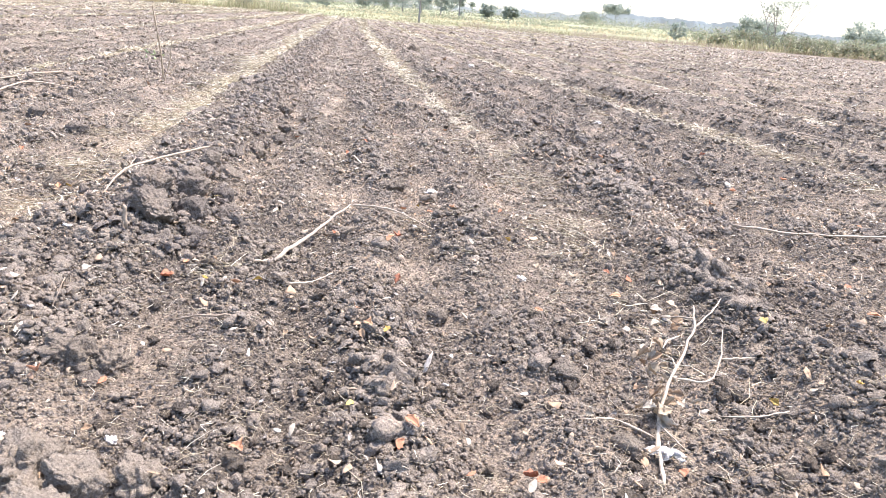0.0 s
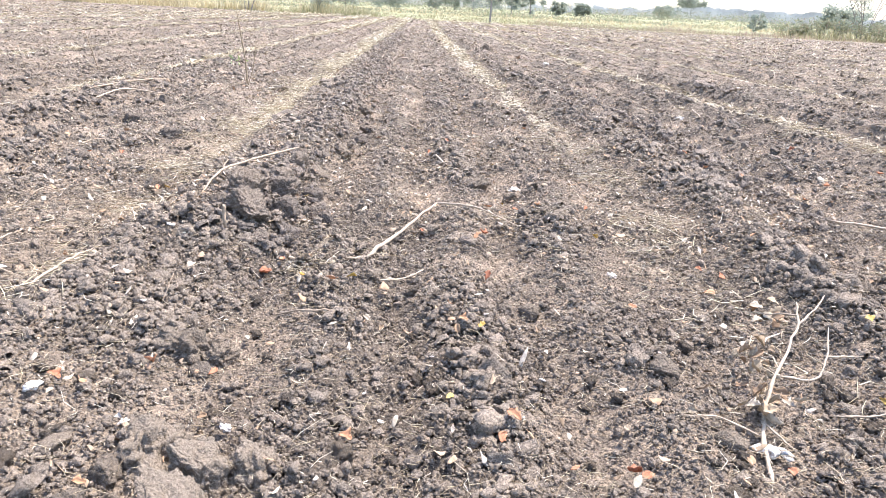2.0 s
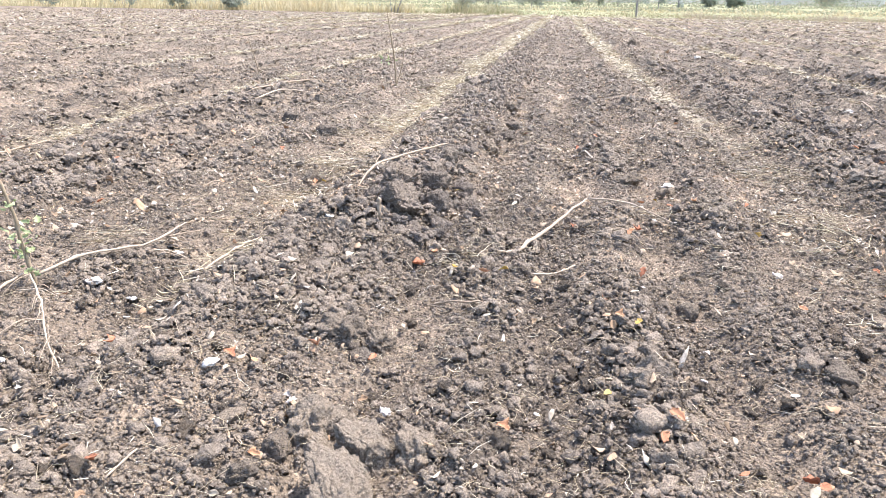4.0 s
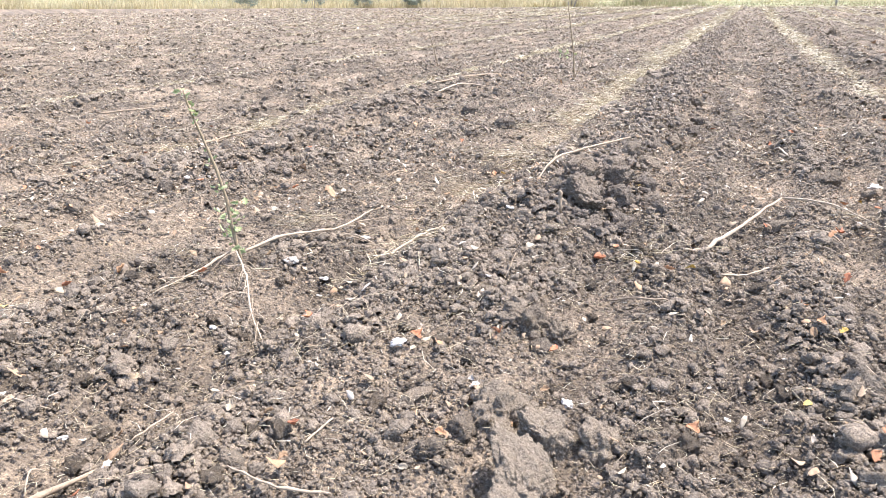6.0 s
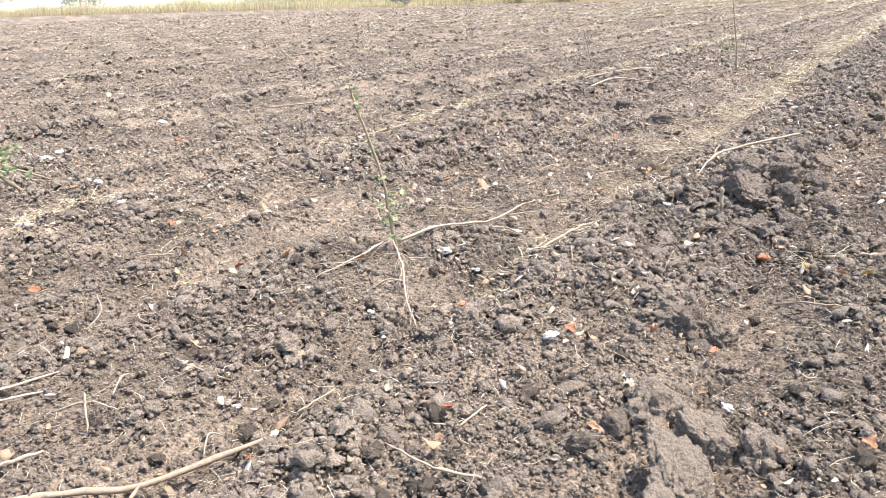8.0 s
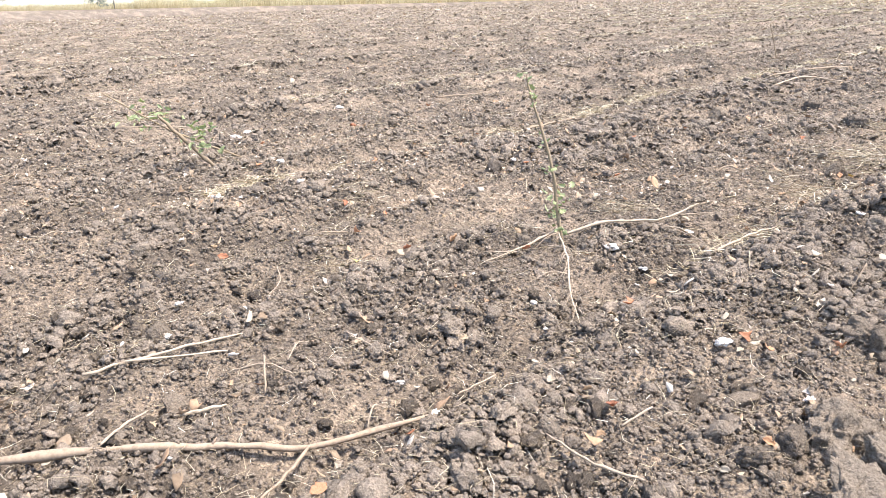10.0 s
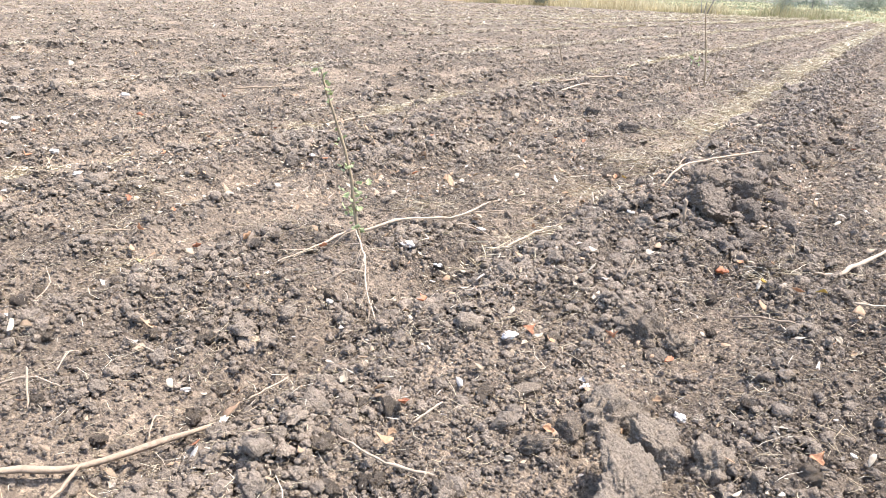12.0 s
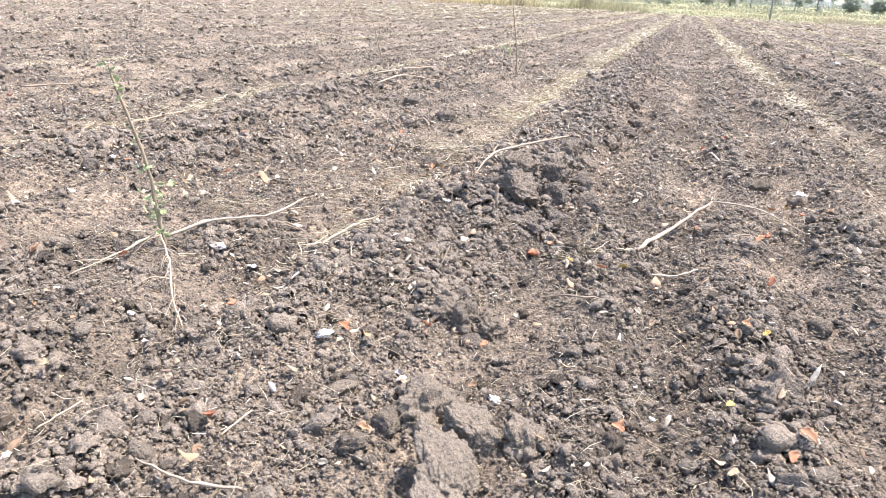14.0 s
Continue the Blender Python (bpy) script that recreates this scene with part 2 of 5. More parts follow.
def lumpiness(x, y):
    """0 where the soil lies fine, 1 where it broke into lumps."""
    return np.clip(0.5 + 1.3 * value_noise(x, y, 0.42, 9) + 0.9 * value_noise(x, y, 0.16, 10) - 0.35 * fine_patch(x, y), 0, 1)


def ground_height(x, y):
    """Tilled field: shallow troughs at the straw strips, low ridges beside them, lumps everywhere."""
    x, y = np.asarray(x, float), np.asarray(y, float)
    near = np.exp(-(np.hypot(x, y) / 70) ** 2)
    z = 0.030 * value_noise(x, y, 0.55, 1) + 0.024 * value_noise(x, y, 0.17, 2) + 0.016 * value_noise(x, y, 0.075, 3) - 0.012
    rough = lumpiness(x, y)
    m = np.hypot(x, y) < 14
    z = z + np.where(m, 0, 0.02)
    z[m] += 0.75 * rough[m] * cobble(x[m], y[m], 0.062, 14) + 0.75 * (0.35 + 0.65 * rough[m]) * cobble(x[m] + 0.01, y[m], 0.030, 17)
    xs = across(x, y)
    z = z + (0.028 + 0.02 * np.clip((np.hypot(x, y) - 4) / 4, 0, 1)) * tines(xs, y)
    for hx, hy, hr, hz in ((-1.04, 4.05, 0.30, 0.02), (-0.82, 1.76, 0.16, 0.035), (-1.04, 2.52, 0.14, 0.035)):
        z = z + hz * np.exp(-((x - hx) ** 2 + (y - hy) ** 2) / hr ** 2)
    z = z + 0.07 * np.exp(-((xs + 1.12) / 0.24) ** 2) * np.clip((y - 3.2) / 0.8, 0, 1)
    d = nearest_strip(xs)
    z = z - 0.040 * np.exp(-(d / 0.22) ** 2) + 0.085 * np.exp(-((d - 0.50) / 0.22) ** 2) + 0.025 * np.exp(-((d + 0.5) / 0.25) ** 2)
    return z * near


def link_mesh(name, verts, faces, mat, smooth=True, parent=None):
    """One mesh object from arrays; faces is an (n, 3) or (n, 4) array."""
    verts, faces = np.asarray(verts, np.float32), np.asarray(faces, np.int32)
    me = bpy.data.meshes.new(name)
    k = faces.shape[1]
    me.vertices.add(len(verts))
    me.vertices.foreach_set("co", verts.ravel())
    me.loops.add(faces.size)
    me.loops.foreach_set("vertex_index", faces.ravel())
    me.polygons.add(len(faces))
    me.polygons.foreach_set("loop_start", np.arange(0, faces.size, k, dtype=np.int32))
    me.polygons.foreach_set("use_smooth", np.full(len(faces), smooth))
    me.materials.append(mat)
    me.update(calc_edges=True)
    ob = new(name, me)
    if parent:
        ob.parent = parent
    return ob


def litter_amount(x, y):
    """How thickly chaff lies: most in the strips between tillage passes."""
    d = nearest_strip(across(x, y))
    wide = np.where(y < 7, 0.22, 0.15)
    patch = 0.95 + 1.5 * value_noise(x, y, 0.5, 61) + 1.0 * value_noise(x, y, 5.0, 62)
    row = value_noise(x / 0.30, y / 5.0, 1.0, 63)
    far = 1 + 1.3 * np.clip((np.hypot(x, y) - 7) / 9, 0, 1) - 0.75 * (x < 0) * np.clip((5.5 - y) / 3.0, 0, 1) - 0.8 * (x >= 0) * np.clip((3.7 - y) / 1.2, 0, 1)
    return far * np.exp(-(d / wide) ** 2) * np.clip(patch, 0.1, 1.9) * 1.25 + 0.22 * np.maximum(row, 0) + 0.25 * np.maximum(-tines(across(x, y), y), 0) + 0.12 * np.exp(-((d - 1.4) / 0.25) ** 2)


def litter_layer(ob, v):
    layer = ob.data.attributes.new("litter", "FLOAT", "POINT")
    layer.data.foreach_set("value", (0.8 * litter_amount(v[:, 0], v[:, 1]) * (np.hypot(v[:, 0], v[:, 1]) < 60) * np.clip(np.hypot(v[:, 0], v[:, 1]) / 12, 0.15, 1.0)).astype(np.float32))
    fine = ob.data.attributes.new("tilth", "FLOAT", "POINT")
    zone = value_noise(v[:, 0], v[:, 1], 0.42, 9) + 0.7 * value_noise(v[:, 0], v[:, 1], 0.16, 10)
    fine.data.foreach_set("value", np.clip(0.25 - 1.8 * zone + 0.7 * fine_patch(v[:, 0], v[:, 1]), 0, 1).astype(np.float32))
    return ob


# rings of grid lines, finest near the middle of the field and along the view, out past the horizon
rings = np.concatenate([[0.0, 0.3, 0.6, 0.9], 1.2 * 1.0042 ** np.arange(340), 5.0 * 1.0125 ** np.arange(202), 61.5 * 1.16 ** np.arange(26)])
bearings = np.radians(np.concatenate([np.arange(-90, 46, 0.23), np.arange(48, 268, 6.0)]))
GR, GA = np.meshgrid(rings, bearings, indexing="ij")
GX, GY = (-0.25 + GR * np.sin(GA)).ravel(), (GR * np.cos(GA)).ravel()
verts = np.column_stack([GX, GY, ground_height(GX, GY)])
idx = np.arange(len(rings) * len(bearings)).reshape(len(rings), len(bearings))
nxt = np.roll(idx, -1, axis=1)
faces = np.column_stack([idx[:-1].ravel(), idx[1:].ravel(), nxt[1:].ravel(), nxt[:-1].ravel()])[:, ::-1]
ground = tagged(litter_layer(link_mesh("ground", verts, faces, SOIL_GROUND), verts), "dry dark tilled field soil with grassy verge beyond", "ground", kind="structure")


# ---- crumbs and straw ----
def ball(subdivisions):
    bm = bmesh.new()
    bmesh.ops.create_icosphere(bm, subdivisions=subdivisions, radius=1)
    v = np.array([p.co for p in bm.verts])
    f = np.array([[p.index for p in q.verts] for q in bm.faces])
    bm.free()
    return v, f


def lump_template(subdivisions, seed, cut=True, rough=0.22, floor=-0.25):
    """A rounded, dented, knobbly lump; the buried underside is left open."""
    v, f = ball(subdivisions)
    r = np.random.default_rng(seed)
    for _ in range(5):
        d = r.normal(size=3)
        d /= np.linalg.norm(d)
        over = np.maximum(v @ d - r.uniform(0.5, 0.85), 0)
        v = v - over[:, None] * d * 0.85
    knobs = [1 + rough * (noise.noise(Vector(p) * 1.7 + Vector((seed, 0, 3))) * 1.3 + noise.noise(Vector(p) * 4.1 + Vector((3, seed, 0))) * 0.9) for p in v]
    v = v * np.array(knobs)[:, None] * (1 + 0.06 * r.normal(size=(len(v), 1)))
    if cut:
        f = f[(v[f][:, :, 2].max(axis=1) > floor)]
        used = np.unique(f)
        remap = -np.ones(len(v), int)
        remap[used] = np.arange(len(used))
        v, f = v[used], remap[f]
    return v, f


def scatter(templates, pos, size, flat=0.75, tilt=0.5):
    """Copies of the templates, turned at random, as one vertex and one face array."""
    vs, fs, base = [], [], 0
    kind = rng.integers(0, len(templates), len(pos))
    for k, (v, f) in enumerate(templates):
        p, s = pos[kind == k], size[kind == k]
        n = len(p)
        if not n:
            continue
        a, b = rng.uniform(0, 2 * np.pi, n), rng.normal(0, tilt, n)
        c = rng.normal(0, tilt, n)
        stretch = np.column_stack([rng.uniform(0.8, 1.35, n), rng.uniform(0.75, 1.1, n), rng.uniform(flat - 0.15, flat + 0.2, n)]) * s[:, None]
        q = v[None] * stretch[:, None, :]
        y, z = q[:, :, 1] * np.cos(b)[:, None] - q[:, :, 2] * np.sin(b)[:, None], q[:, :, 1] * np.sin(b)[:, None] + q[:, :, 2] * np.cos(b)[:, None]
        x = q[:, :, 0] * np.cos(c)[:, None] + z * np.sin(c)[:, None]
        z = -q[:, :, 0] * np.sin(c)[:, None] + z * np.cos(c)[:, None]
        q = np.stack([x * np.cos(a)[:, None] - y * np.sin(a)[:, None], x * np.sin(a)[:, None] + y * np.cos(a)[:, None], z], 2) + p[:, None, :]
        vs.append(q.reshape(-1, 3))
        fs.append((f[None] + (np.arange(n) * len(v))[:, None, None]).reshape(-1, f.shape[1]) + base)
        base += n * len(v)
    return np.concatenate(vs), np.concatenate(fs)


def sector(n, r0, r1, a0=-88, a1=42, power=2.0):
    """Random places in a sector of the field; angles clockwise from +y."""
    a = np.radians(rng.uniform(a0, a1, n))
    r = r0 * (r1 / r0) ** rng.random(n) if power == 0 else rng.uniform(r0 ** power, r1 ** power, n) ** (1 / power)
    return -0.25 + r * np.sin(a), r * np.cos(a)


def lumps(name, n, r0, r1, small, large, template, label, power=2.0, a0=-88, a1=42, stack=0.012, grow=0.36, smooth=True):
    """Loose soil, thinner in the strips and in bands along the tillage, stacked a little."""
    x, y = sector(n, r0, r1, a0, a1, power)
    d = nearest_strip(across(x, y))
    keep = (rng.random(n) < 1 - np.where(y > 6, 0.6, 0.2) * np.exp(-(d / 0.15) ** 2)) & (y < FIELD_END - 0.5)
    zone = value_noise(x, y, 0.42, 9) + 0.7 * value_noise(x, y, 0.16, 10)
    keep &= rng.random(n) < 1.0 + 0.35 * zone * (large > 0.012) + (0.5 if large > 0.012 else 0.1) * value_noise(across(x, y) / 0.28, y / 4.0, 1.0, 64)
    x, y, d, zone = x[keep], y[keep], d[keep], zone[keep]
    size = small * (large / small) ** (rng.random(len(x)) ** 2.0) * np.maximum(np.hypot(x, y) / 5.0, 1.0) ** grow
    size *= np.clip(1 + (0.75 if large > 0.012 else 0.3) * zone, 0.7, 1.6)
    size *= 1 + 0.22 * tines(across(x, y), y)
    size *= 1 + 0.45 * np.exp(-((d - 0.5) / 0.25) ** 2) - 0.25 * np.exp(-((d - 1.5) / 0.3) ** 2)
    pos = np.column_stack([x, y, ground_height(x, y) + size * 0.2 + rng.random(len(x)) * stack])
    v, f = scatter(template, pos, size, 0.75, 0.45)
    return tagged(link_mesh(name, v, f, SOIL_CRUMB, smooth), label, "soil", kind="stuff")


def chip_template(seed, sides):
    """A steep many-sided lump for soil seen from far, open where it is buried."""
    r = np.random.default_rng(seed)
    a = np.arange(sides) * 2 * np.pi / sides + r.normal(0, 0.25, sides)
    w = r.uniform(0.75, 1.2, sides)
    rim = np.column_stack([np.cos(a) * w, np.sin(a) * w, r.uniform(-0.5, -0.2, sides)])
    top = np.array([[r.normal(0, 0.3), r.normal(0, 0.3), r.uniform(0.6, 1.0)]])
    return np.concatenate([rim, top]), np.array([(k, (k + 1) % sides, sides) for k in range(sides)])


ROUNDED = [lump_template(3, 100 + i, rough=0.45, floor=-0.3) for i in range(16)]
KNOBBLY = [lump_template(2, 140 + i, rough=0.5, floor=-0.15) for i in range(24)]
ANGULAR = [lump_template(1, 220 + i, rough=0.3, floor=-0.1) for i in range(28)]
CHIPS = [chip_template(180 + i, 6) for i in range(12)]
SPECKS = [chip_template(200 + i, 5) for i in range(12)]
lumps("soil_lumps", 900, 1.15, 4.5, 0.015, 0.030, ROUNDED, "dry dark grey soil lumps loose on the tilled field", power=1.4)
lumps("soil_lumps", 4200, 1.15, 6.5, 0.010, 0.028, KNOBBLY, "dry dark grey soil lumps loose on the tilled field", power=1.3)
lumps("soil_crumbs", 6500, 1.15, 3.4, 0.0055, 0.015, KNOBBLY, "dry dark soil crumbs packed over the tilled field", power=1.0, stack=0.012)
lumps("soil_crumbs", 24000, 2.6, 6.0, 0.0060, 0.0165, ANGULAR, "dry dark soil crumbs packed over the tilled field", power=1.0, stack=0.016)
lumps("soil_crumbs", 72000, 1.15, 5.2, 0.0038, 0.0095, ANGULAR, "fine dry soil crumbs between the lumps", power=1.0, stack=0.016)
lumps("soil_crumbs", 60000, 1.15, 3.6, 0.0024, 0.0052, SPECKS, "fine dry soil tilth between the lumps", power=1.0, stack=0.012)
lumps("soil_lumps", 20000, 5.0, 14.0, 0.009, 0.031, ANGULAR, "dry dark soil lumps across the tilled field", power=0, stack=0.016, smooth=False)
lumps("soil_crumbs", 90000, 4.8, 13.0, 0.0060, 0.0165, CHIPS, "dry dark soil crumbs across the tilled field", power=0, stack=0.014, smooth=False)
lumps("soil_lumps", 150000, 11.0, 64.0, 0.007, 0.024, SPECKS, "dry dark soil lumps on the far part of the field", power=0, stack=0.02, smooth=False)
lumps("soil_lumps", 2500, 0.4, 6.0, 0.010, 0.035, ANGULAR, "dry dark soil lumps on the tilled field behind", a0=42, a1=280)


def ridge_lumps(n, x0, x1, y0, y1, small, large, label):
    """Coarse clods thrown up along one side of a strip."""
    x = (x0 + x1) / 2 + (x1 - x0) * 0.3 * rng.normal(size=n)
    y = y0 * (y1 / y0) ** rng.random(n)
    x = -1.8 + (x + 1.8) / (1 + 0.019 * np.clip(y - 7, 0, 60))
    size = small * (large / small) ** (rng.random(n) ** 2) * (y / 5) ** 0.2
    pos = np.column_stack([x, y, ground_height(x, y) + size * 0.35 + rng.random(n) * 0.03])
    v, f = scatter(KNOBBLY, pos, size, 0.85, 0.4)
    return tagged(link_mesh("soil_lumps", v, f, RIDGE_SOIL), label, "soil", kind="stuff")


ridge_lumps(2400, -1.36, -0.88, 3.6, 30.0, 0.008, 0.030, "coarse dark clods thrown up beside the straw strip")
ridge_lumps(220, -1.32, -0.82, 3.5, 4.8, 0.012, 0.038, "loose dark clods heaped beside the straw strip")
ridge_lumps(320, -3.9, -3.0, 3.6, 12.0, 0.015, 0.042, "coarse dark clods along a low ridge")
ridge_lumps(320, 1.6, 2.6, 4.5, 14.0, 0.015, 0.042, "coarse dark clods along a low ridge")


def straws(name, n, r0, r1, in_strips, length, radius, label, power=2.0, bent=True, places=None, mat=None):
    """Loose straw; the share in_strips lies in the strips between tillage passes."""
    x, y = sector(int(n * 14) + 9, r0, r1, power=power)
    amount = litter_amount(x, y)
    chance = in_strips * amount / amount.mean() + (1 - in_strips) * (1 + 0.9 * value_noise(x, y, 0.8, 21))
    keep = (rng.random(len(x)) < chance / 14) & (y < FIELD_END)
    x, y = (x[keep], y[keep]) if places is None else places
    n = len(x)
    grow = np.maximum(np.hypot(x, y) / 6.0, 1.0)
    ln, rd = rng.uniform(*length, n) * rng.uniform(0.4, 1.2, n) * grow ** 0.6, rng.uniform(*radius, n) * grow ** 0.9
    a, up, bend = rng.uniform(0, 2 * np.pi, n), rng.normal(0.05, 0.25, n), rng.normal(0, 0.26, n)
    z = ground_height(x, y) + 0.014 + rd + rng.uniform(0, 0.03, n) * grow ** 0.6
    rings, stations = [], ((-0.5, 0.7), (0.0, 1.0), (0.5, 0.4)) if bent else ((-0.5, 0.9), (0.5, 0.6))
    for s, w in stations:
        px = x + np.cos(a) * s * ln - np.sin(a) * bend * ln * (1 - 4 * s * s)
        py = y + np.sin(a) * s * ln + np.cos(a) * bend * ln * (1 - 4 * s * s)
        pz = z + up * s * ln
        for ang in (0.3, 2.4, 4.5):
            rings.append(np.column_stack([px - np.sin(a) * np.cos(ang) * rd * w, py + np.cos(a) * np.cos(ang) * rd * w, pz + np.sin(ang) * rd * w]))
    v = np.stack(rings, 1)
    f = []
    for r in range(0, 3 * len(stations) - 3, 3):
        for i in range(3):
            j = (i + 1) % 3
            f += [[r + i, r + j, r + 3 + j], [r + i, r + 3 + j, r + 3 + i]]
    f = (np.array(f)[None] + (np.arange(n) * v.shape[1])[:, None, None]).reshape(-1, 3)
    return tagged(link_mesh(name, v.reshape(-1, 3), f, mat or STRAW), label, "straw", kind="stuff")


straws("straw", 12000, 1.15, 6.2, 0.2, (0.012, 0.10), (0.0004, 0.0013), "pale dry straw and stalk bits on dark soil", 1.4)
straws("chaff", 15000, 1.15, 7.0, 0.25, (0.006, 0.03), (0.0006, 0.0017), "short pale bits of chaff on dark soil", 1.3, False)
straws("chaff", 42000, 5.8, 60.0, 0.25, (0.015, 0.075), (0.0012, 0.0032), "short pale bits of chaff on dark soil", 0, False)


def strip_places(n, y0, y1, spread):
    """Places along the strips between tillage passes, in uneven patches."""
    w = 1 / (1 + np.abs(np.array(STRIPS)) / 8) * np.where((np.array(STRIPS) < -4) & (np.array(STRIPS) > -22), 8.0, np.where(np.array(STRIPS) > 0, 0.45, 1.0)) * (np.abs(np.array(STRIPS)) < 37)
    s = np.array(STRIPS)[rng.choice(len(STRIPS), n, p=w / w.sum())]
    y = y0 * (y1 / y0) ** rng.random(n)
    if y0 > 5:
        y = np.sqrt(np.maximum(y * y - s * s * (s < -6), 0.04))
    ahead = (s > -11 * y) & (s < 0.75 * y + 1.5) if y0 > 5 else (s > -1.9 * y - 3) & (s < 0.75 * y + 1.5)
    s, y = s[ahead], y[ahead]
    x = -1.8 + (s + 1.8 - 0.16 * value_noise(s * 0, y, 1.7, 4)) / (1 + 0.019 * np.clip(y - 7, 0, 60)) + rng.normal(0, spread, len(s)) * np.where(np.abs(s + 0.4) < 2, 1.2, 0.6)
    patch = np.where(y < 7, 0.42, 0.66) + 2.6 * value_noise(x, y, 0.40, 71) + 2.4 * value_noise(x, y, 0.15, 73) + 1.2 * value_noise(s * 3.7, y, 2.6, 72)
    fade = np.where((s < 0) & (s > -3), 1 - 0.8 * np.clip((5.0 - y) / 2.5, 0, 1), 1) * np.where((s > 0) & (s < 2), 1 - 0.75 * np.clip((3.6 - y) / 1.0, 0, 1), 1)
    keep = rng.random(len(x)) < patch * fade
    return x[keep], y[keep]


straws("straw", 0, 1.15, 2, 0, (0.04, 0.17), (0.0013, 0.0034), "pale curled straw lying in patches along the tillage strips", 1, True, strip_places(30000, 2.2, 7.5, 0.13), PALE_STRAW)
straws("straw", 0, 1.15, 2, 0, (0.04, 0.17), (0.0013, 0.0032), "pale dry straw lying thick along the tillage strips", 1, False, strip_places(135000, 6.0, 59.0, 0.10), PALE_STRAW)


def leaf_scraps(n, r0, r1, size, power, label):
    """Torn curled scraps of dead leaf, bract and husk, each a bent strip of uneven width."""
    x, y = sector(n, r0, r1, power=power)
    keep = rng.random(n) < 0.75 + 0.9 * value_noise(x, y, 0.7, 81)
    x, y = x[keep], y[keep]
    n = len(x)
    ln = rng.uniform(*size, n) * rng.uniform(0.5, 1.3, n) * np.maximum(np.hypot(x, y) / 6.0, 1.0) ** 0.8
    a, up, curl, lean = rng.uniform(0, 2 * np.pi, n), rng.normal(0.1, 0.4, n), rng.uniform(-0.5, 1.6, n), rng.normal(0, 0.6, n)
    width = ln * rng.uniform(0.12, 0.40, n)
    z = ground_height(x, y) + 0.023 + rng.uniform(0, 0.012, n)
    rows = []
    for s, w in ((-0.5, 0.35), (-0.15, 1.0), (0.2, 0.85), (0.5, 0.15)):
        w = w * rng.uniform(0.55, 1.25, n)
        for side in (-1, 0, 1):
            off = width * w * side * (1 + 0.25 * rng.normal(size=n))
            px = x + np.cos(a) * s * ln - np.sin(a) * off
            py = y + np.sin(a) * s * ln + np.cos(a) * off
            rows.append(np.column_stack([px, py, z + up * s * ln + curl * ln * s * s + lean * off + 0.35 * width * w * abs(side)]))
    v = np.stack(rows, 1)
    f = np.array([q for r in (0, 3, 6) for c in (0, 1) for q in ([r + c, r + c + 1, r + c + 4], [r + c, r + c + 4, r + c + 3])])
    f = (f[None] + (np.arange(n) * 12)[:, None, None]).reshape(-1, 3)
    ob = tagged(link_mesh("leaf_litter", v.reshape(-1, 3), f, LITTER), label, "leaf litter", kind="stuff")
    thick = ob.modifiers.new("thickness", "SOLIDIFY")
    thick.thickness = 0.0006


leaf_scraps(2000, 1.15, 7.0, (0.014, 0.046), 1.25, "torn pale tan and peach leaf scraps on dark soil")
def flakes(n, r0, r1, size, label):
    """Flat pale bits of chaff and torn leaf, folded once, over the far part of the field."""
    x, y = sector(n, r0, r1, power=0)
    xs = across(x, y)
    keep = (rng.random(n) < 0.55 + 0.9 * value_noise(x, y, 1.3, 83) + 0.5 * value_noise(x, y, 0.3, 84) - 0.55 * tines(xs, y)) & (y < FIELD_END)
    x, y = x[keep], y[keep]
    n = len(x)
    ln = rng.uniform(*size, n) * rng.uniform(0.4, 1.2, n) * np.maximum(np.hypot(x, y) / 7.0, 1.0) ** 0.65
    a, tip, wide = rng.uniform(0, 2 * np.pi, n), rng.normal(0, 0.45, n), ln * rng.uniform(0.15, 0.5, n)
    z = ground_height(x, y) + 0.026 + rng.uniform(0, 0.022, n) * np.maximum(np.hypot(x, y) / 6.0, 1.0) ** 0.6
    c, q = np.cos(a), np.sin(a)
    v = np.stack([np.column_stack([x - c * ln * 0.5, y - q * ln * 0.5, z - tip * ln * 0.5]), np.column_stack([x - q * wide, y + c * wide, z + 0.3 * wide]),
                  np.column_stack([x + c * ln * 0.5, y + q * ln * 0.5, z + tip * ln * 0.5]), np.column_stack([x + q * wide, y - c * wide, z + 0.5 * wide])], 1).reshape(-1, 3)
    f = (np.array([[0, 2, 1], [0, 3, 2]])[None] + (np.arange(n) * 4)[:, None, None]).reshape(-1, 3)
    return tagged(link_mesh("chaff", v, f, LITTER, False), label, "chaff", kind="stuff")


flakes(85000, 4.0, 64.0, (0.010, 0.030), "pale flecks of chaff and torn leaf over the tilled field")
leaf_scraps(2600, 5.5, 58.0, (0.014, 0.040), 0, "small pale leaf scraps across the tilled field")


# ---- builders for single things ----
def z_at(x, y):
    return float(ground_height(np.array([x]), np.array([y]))[0])


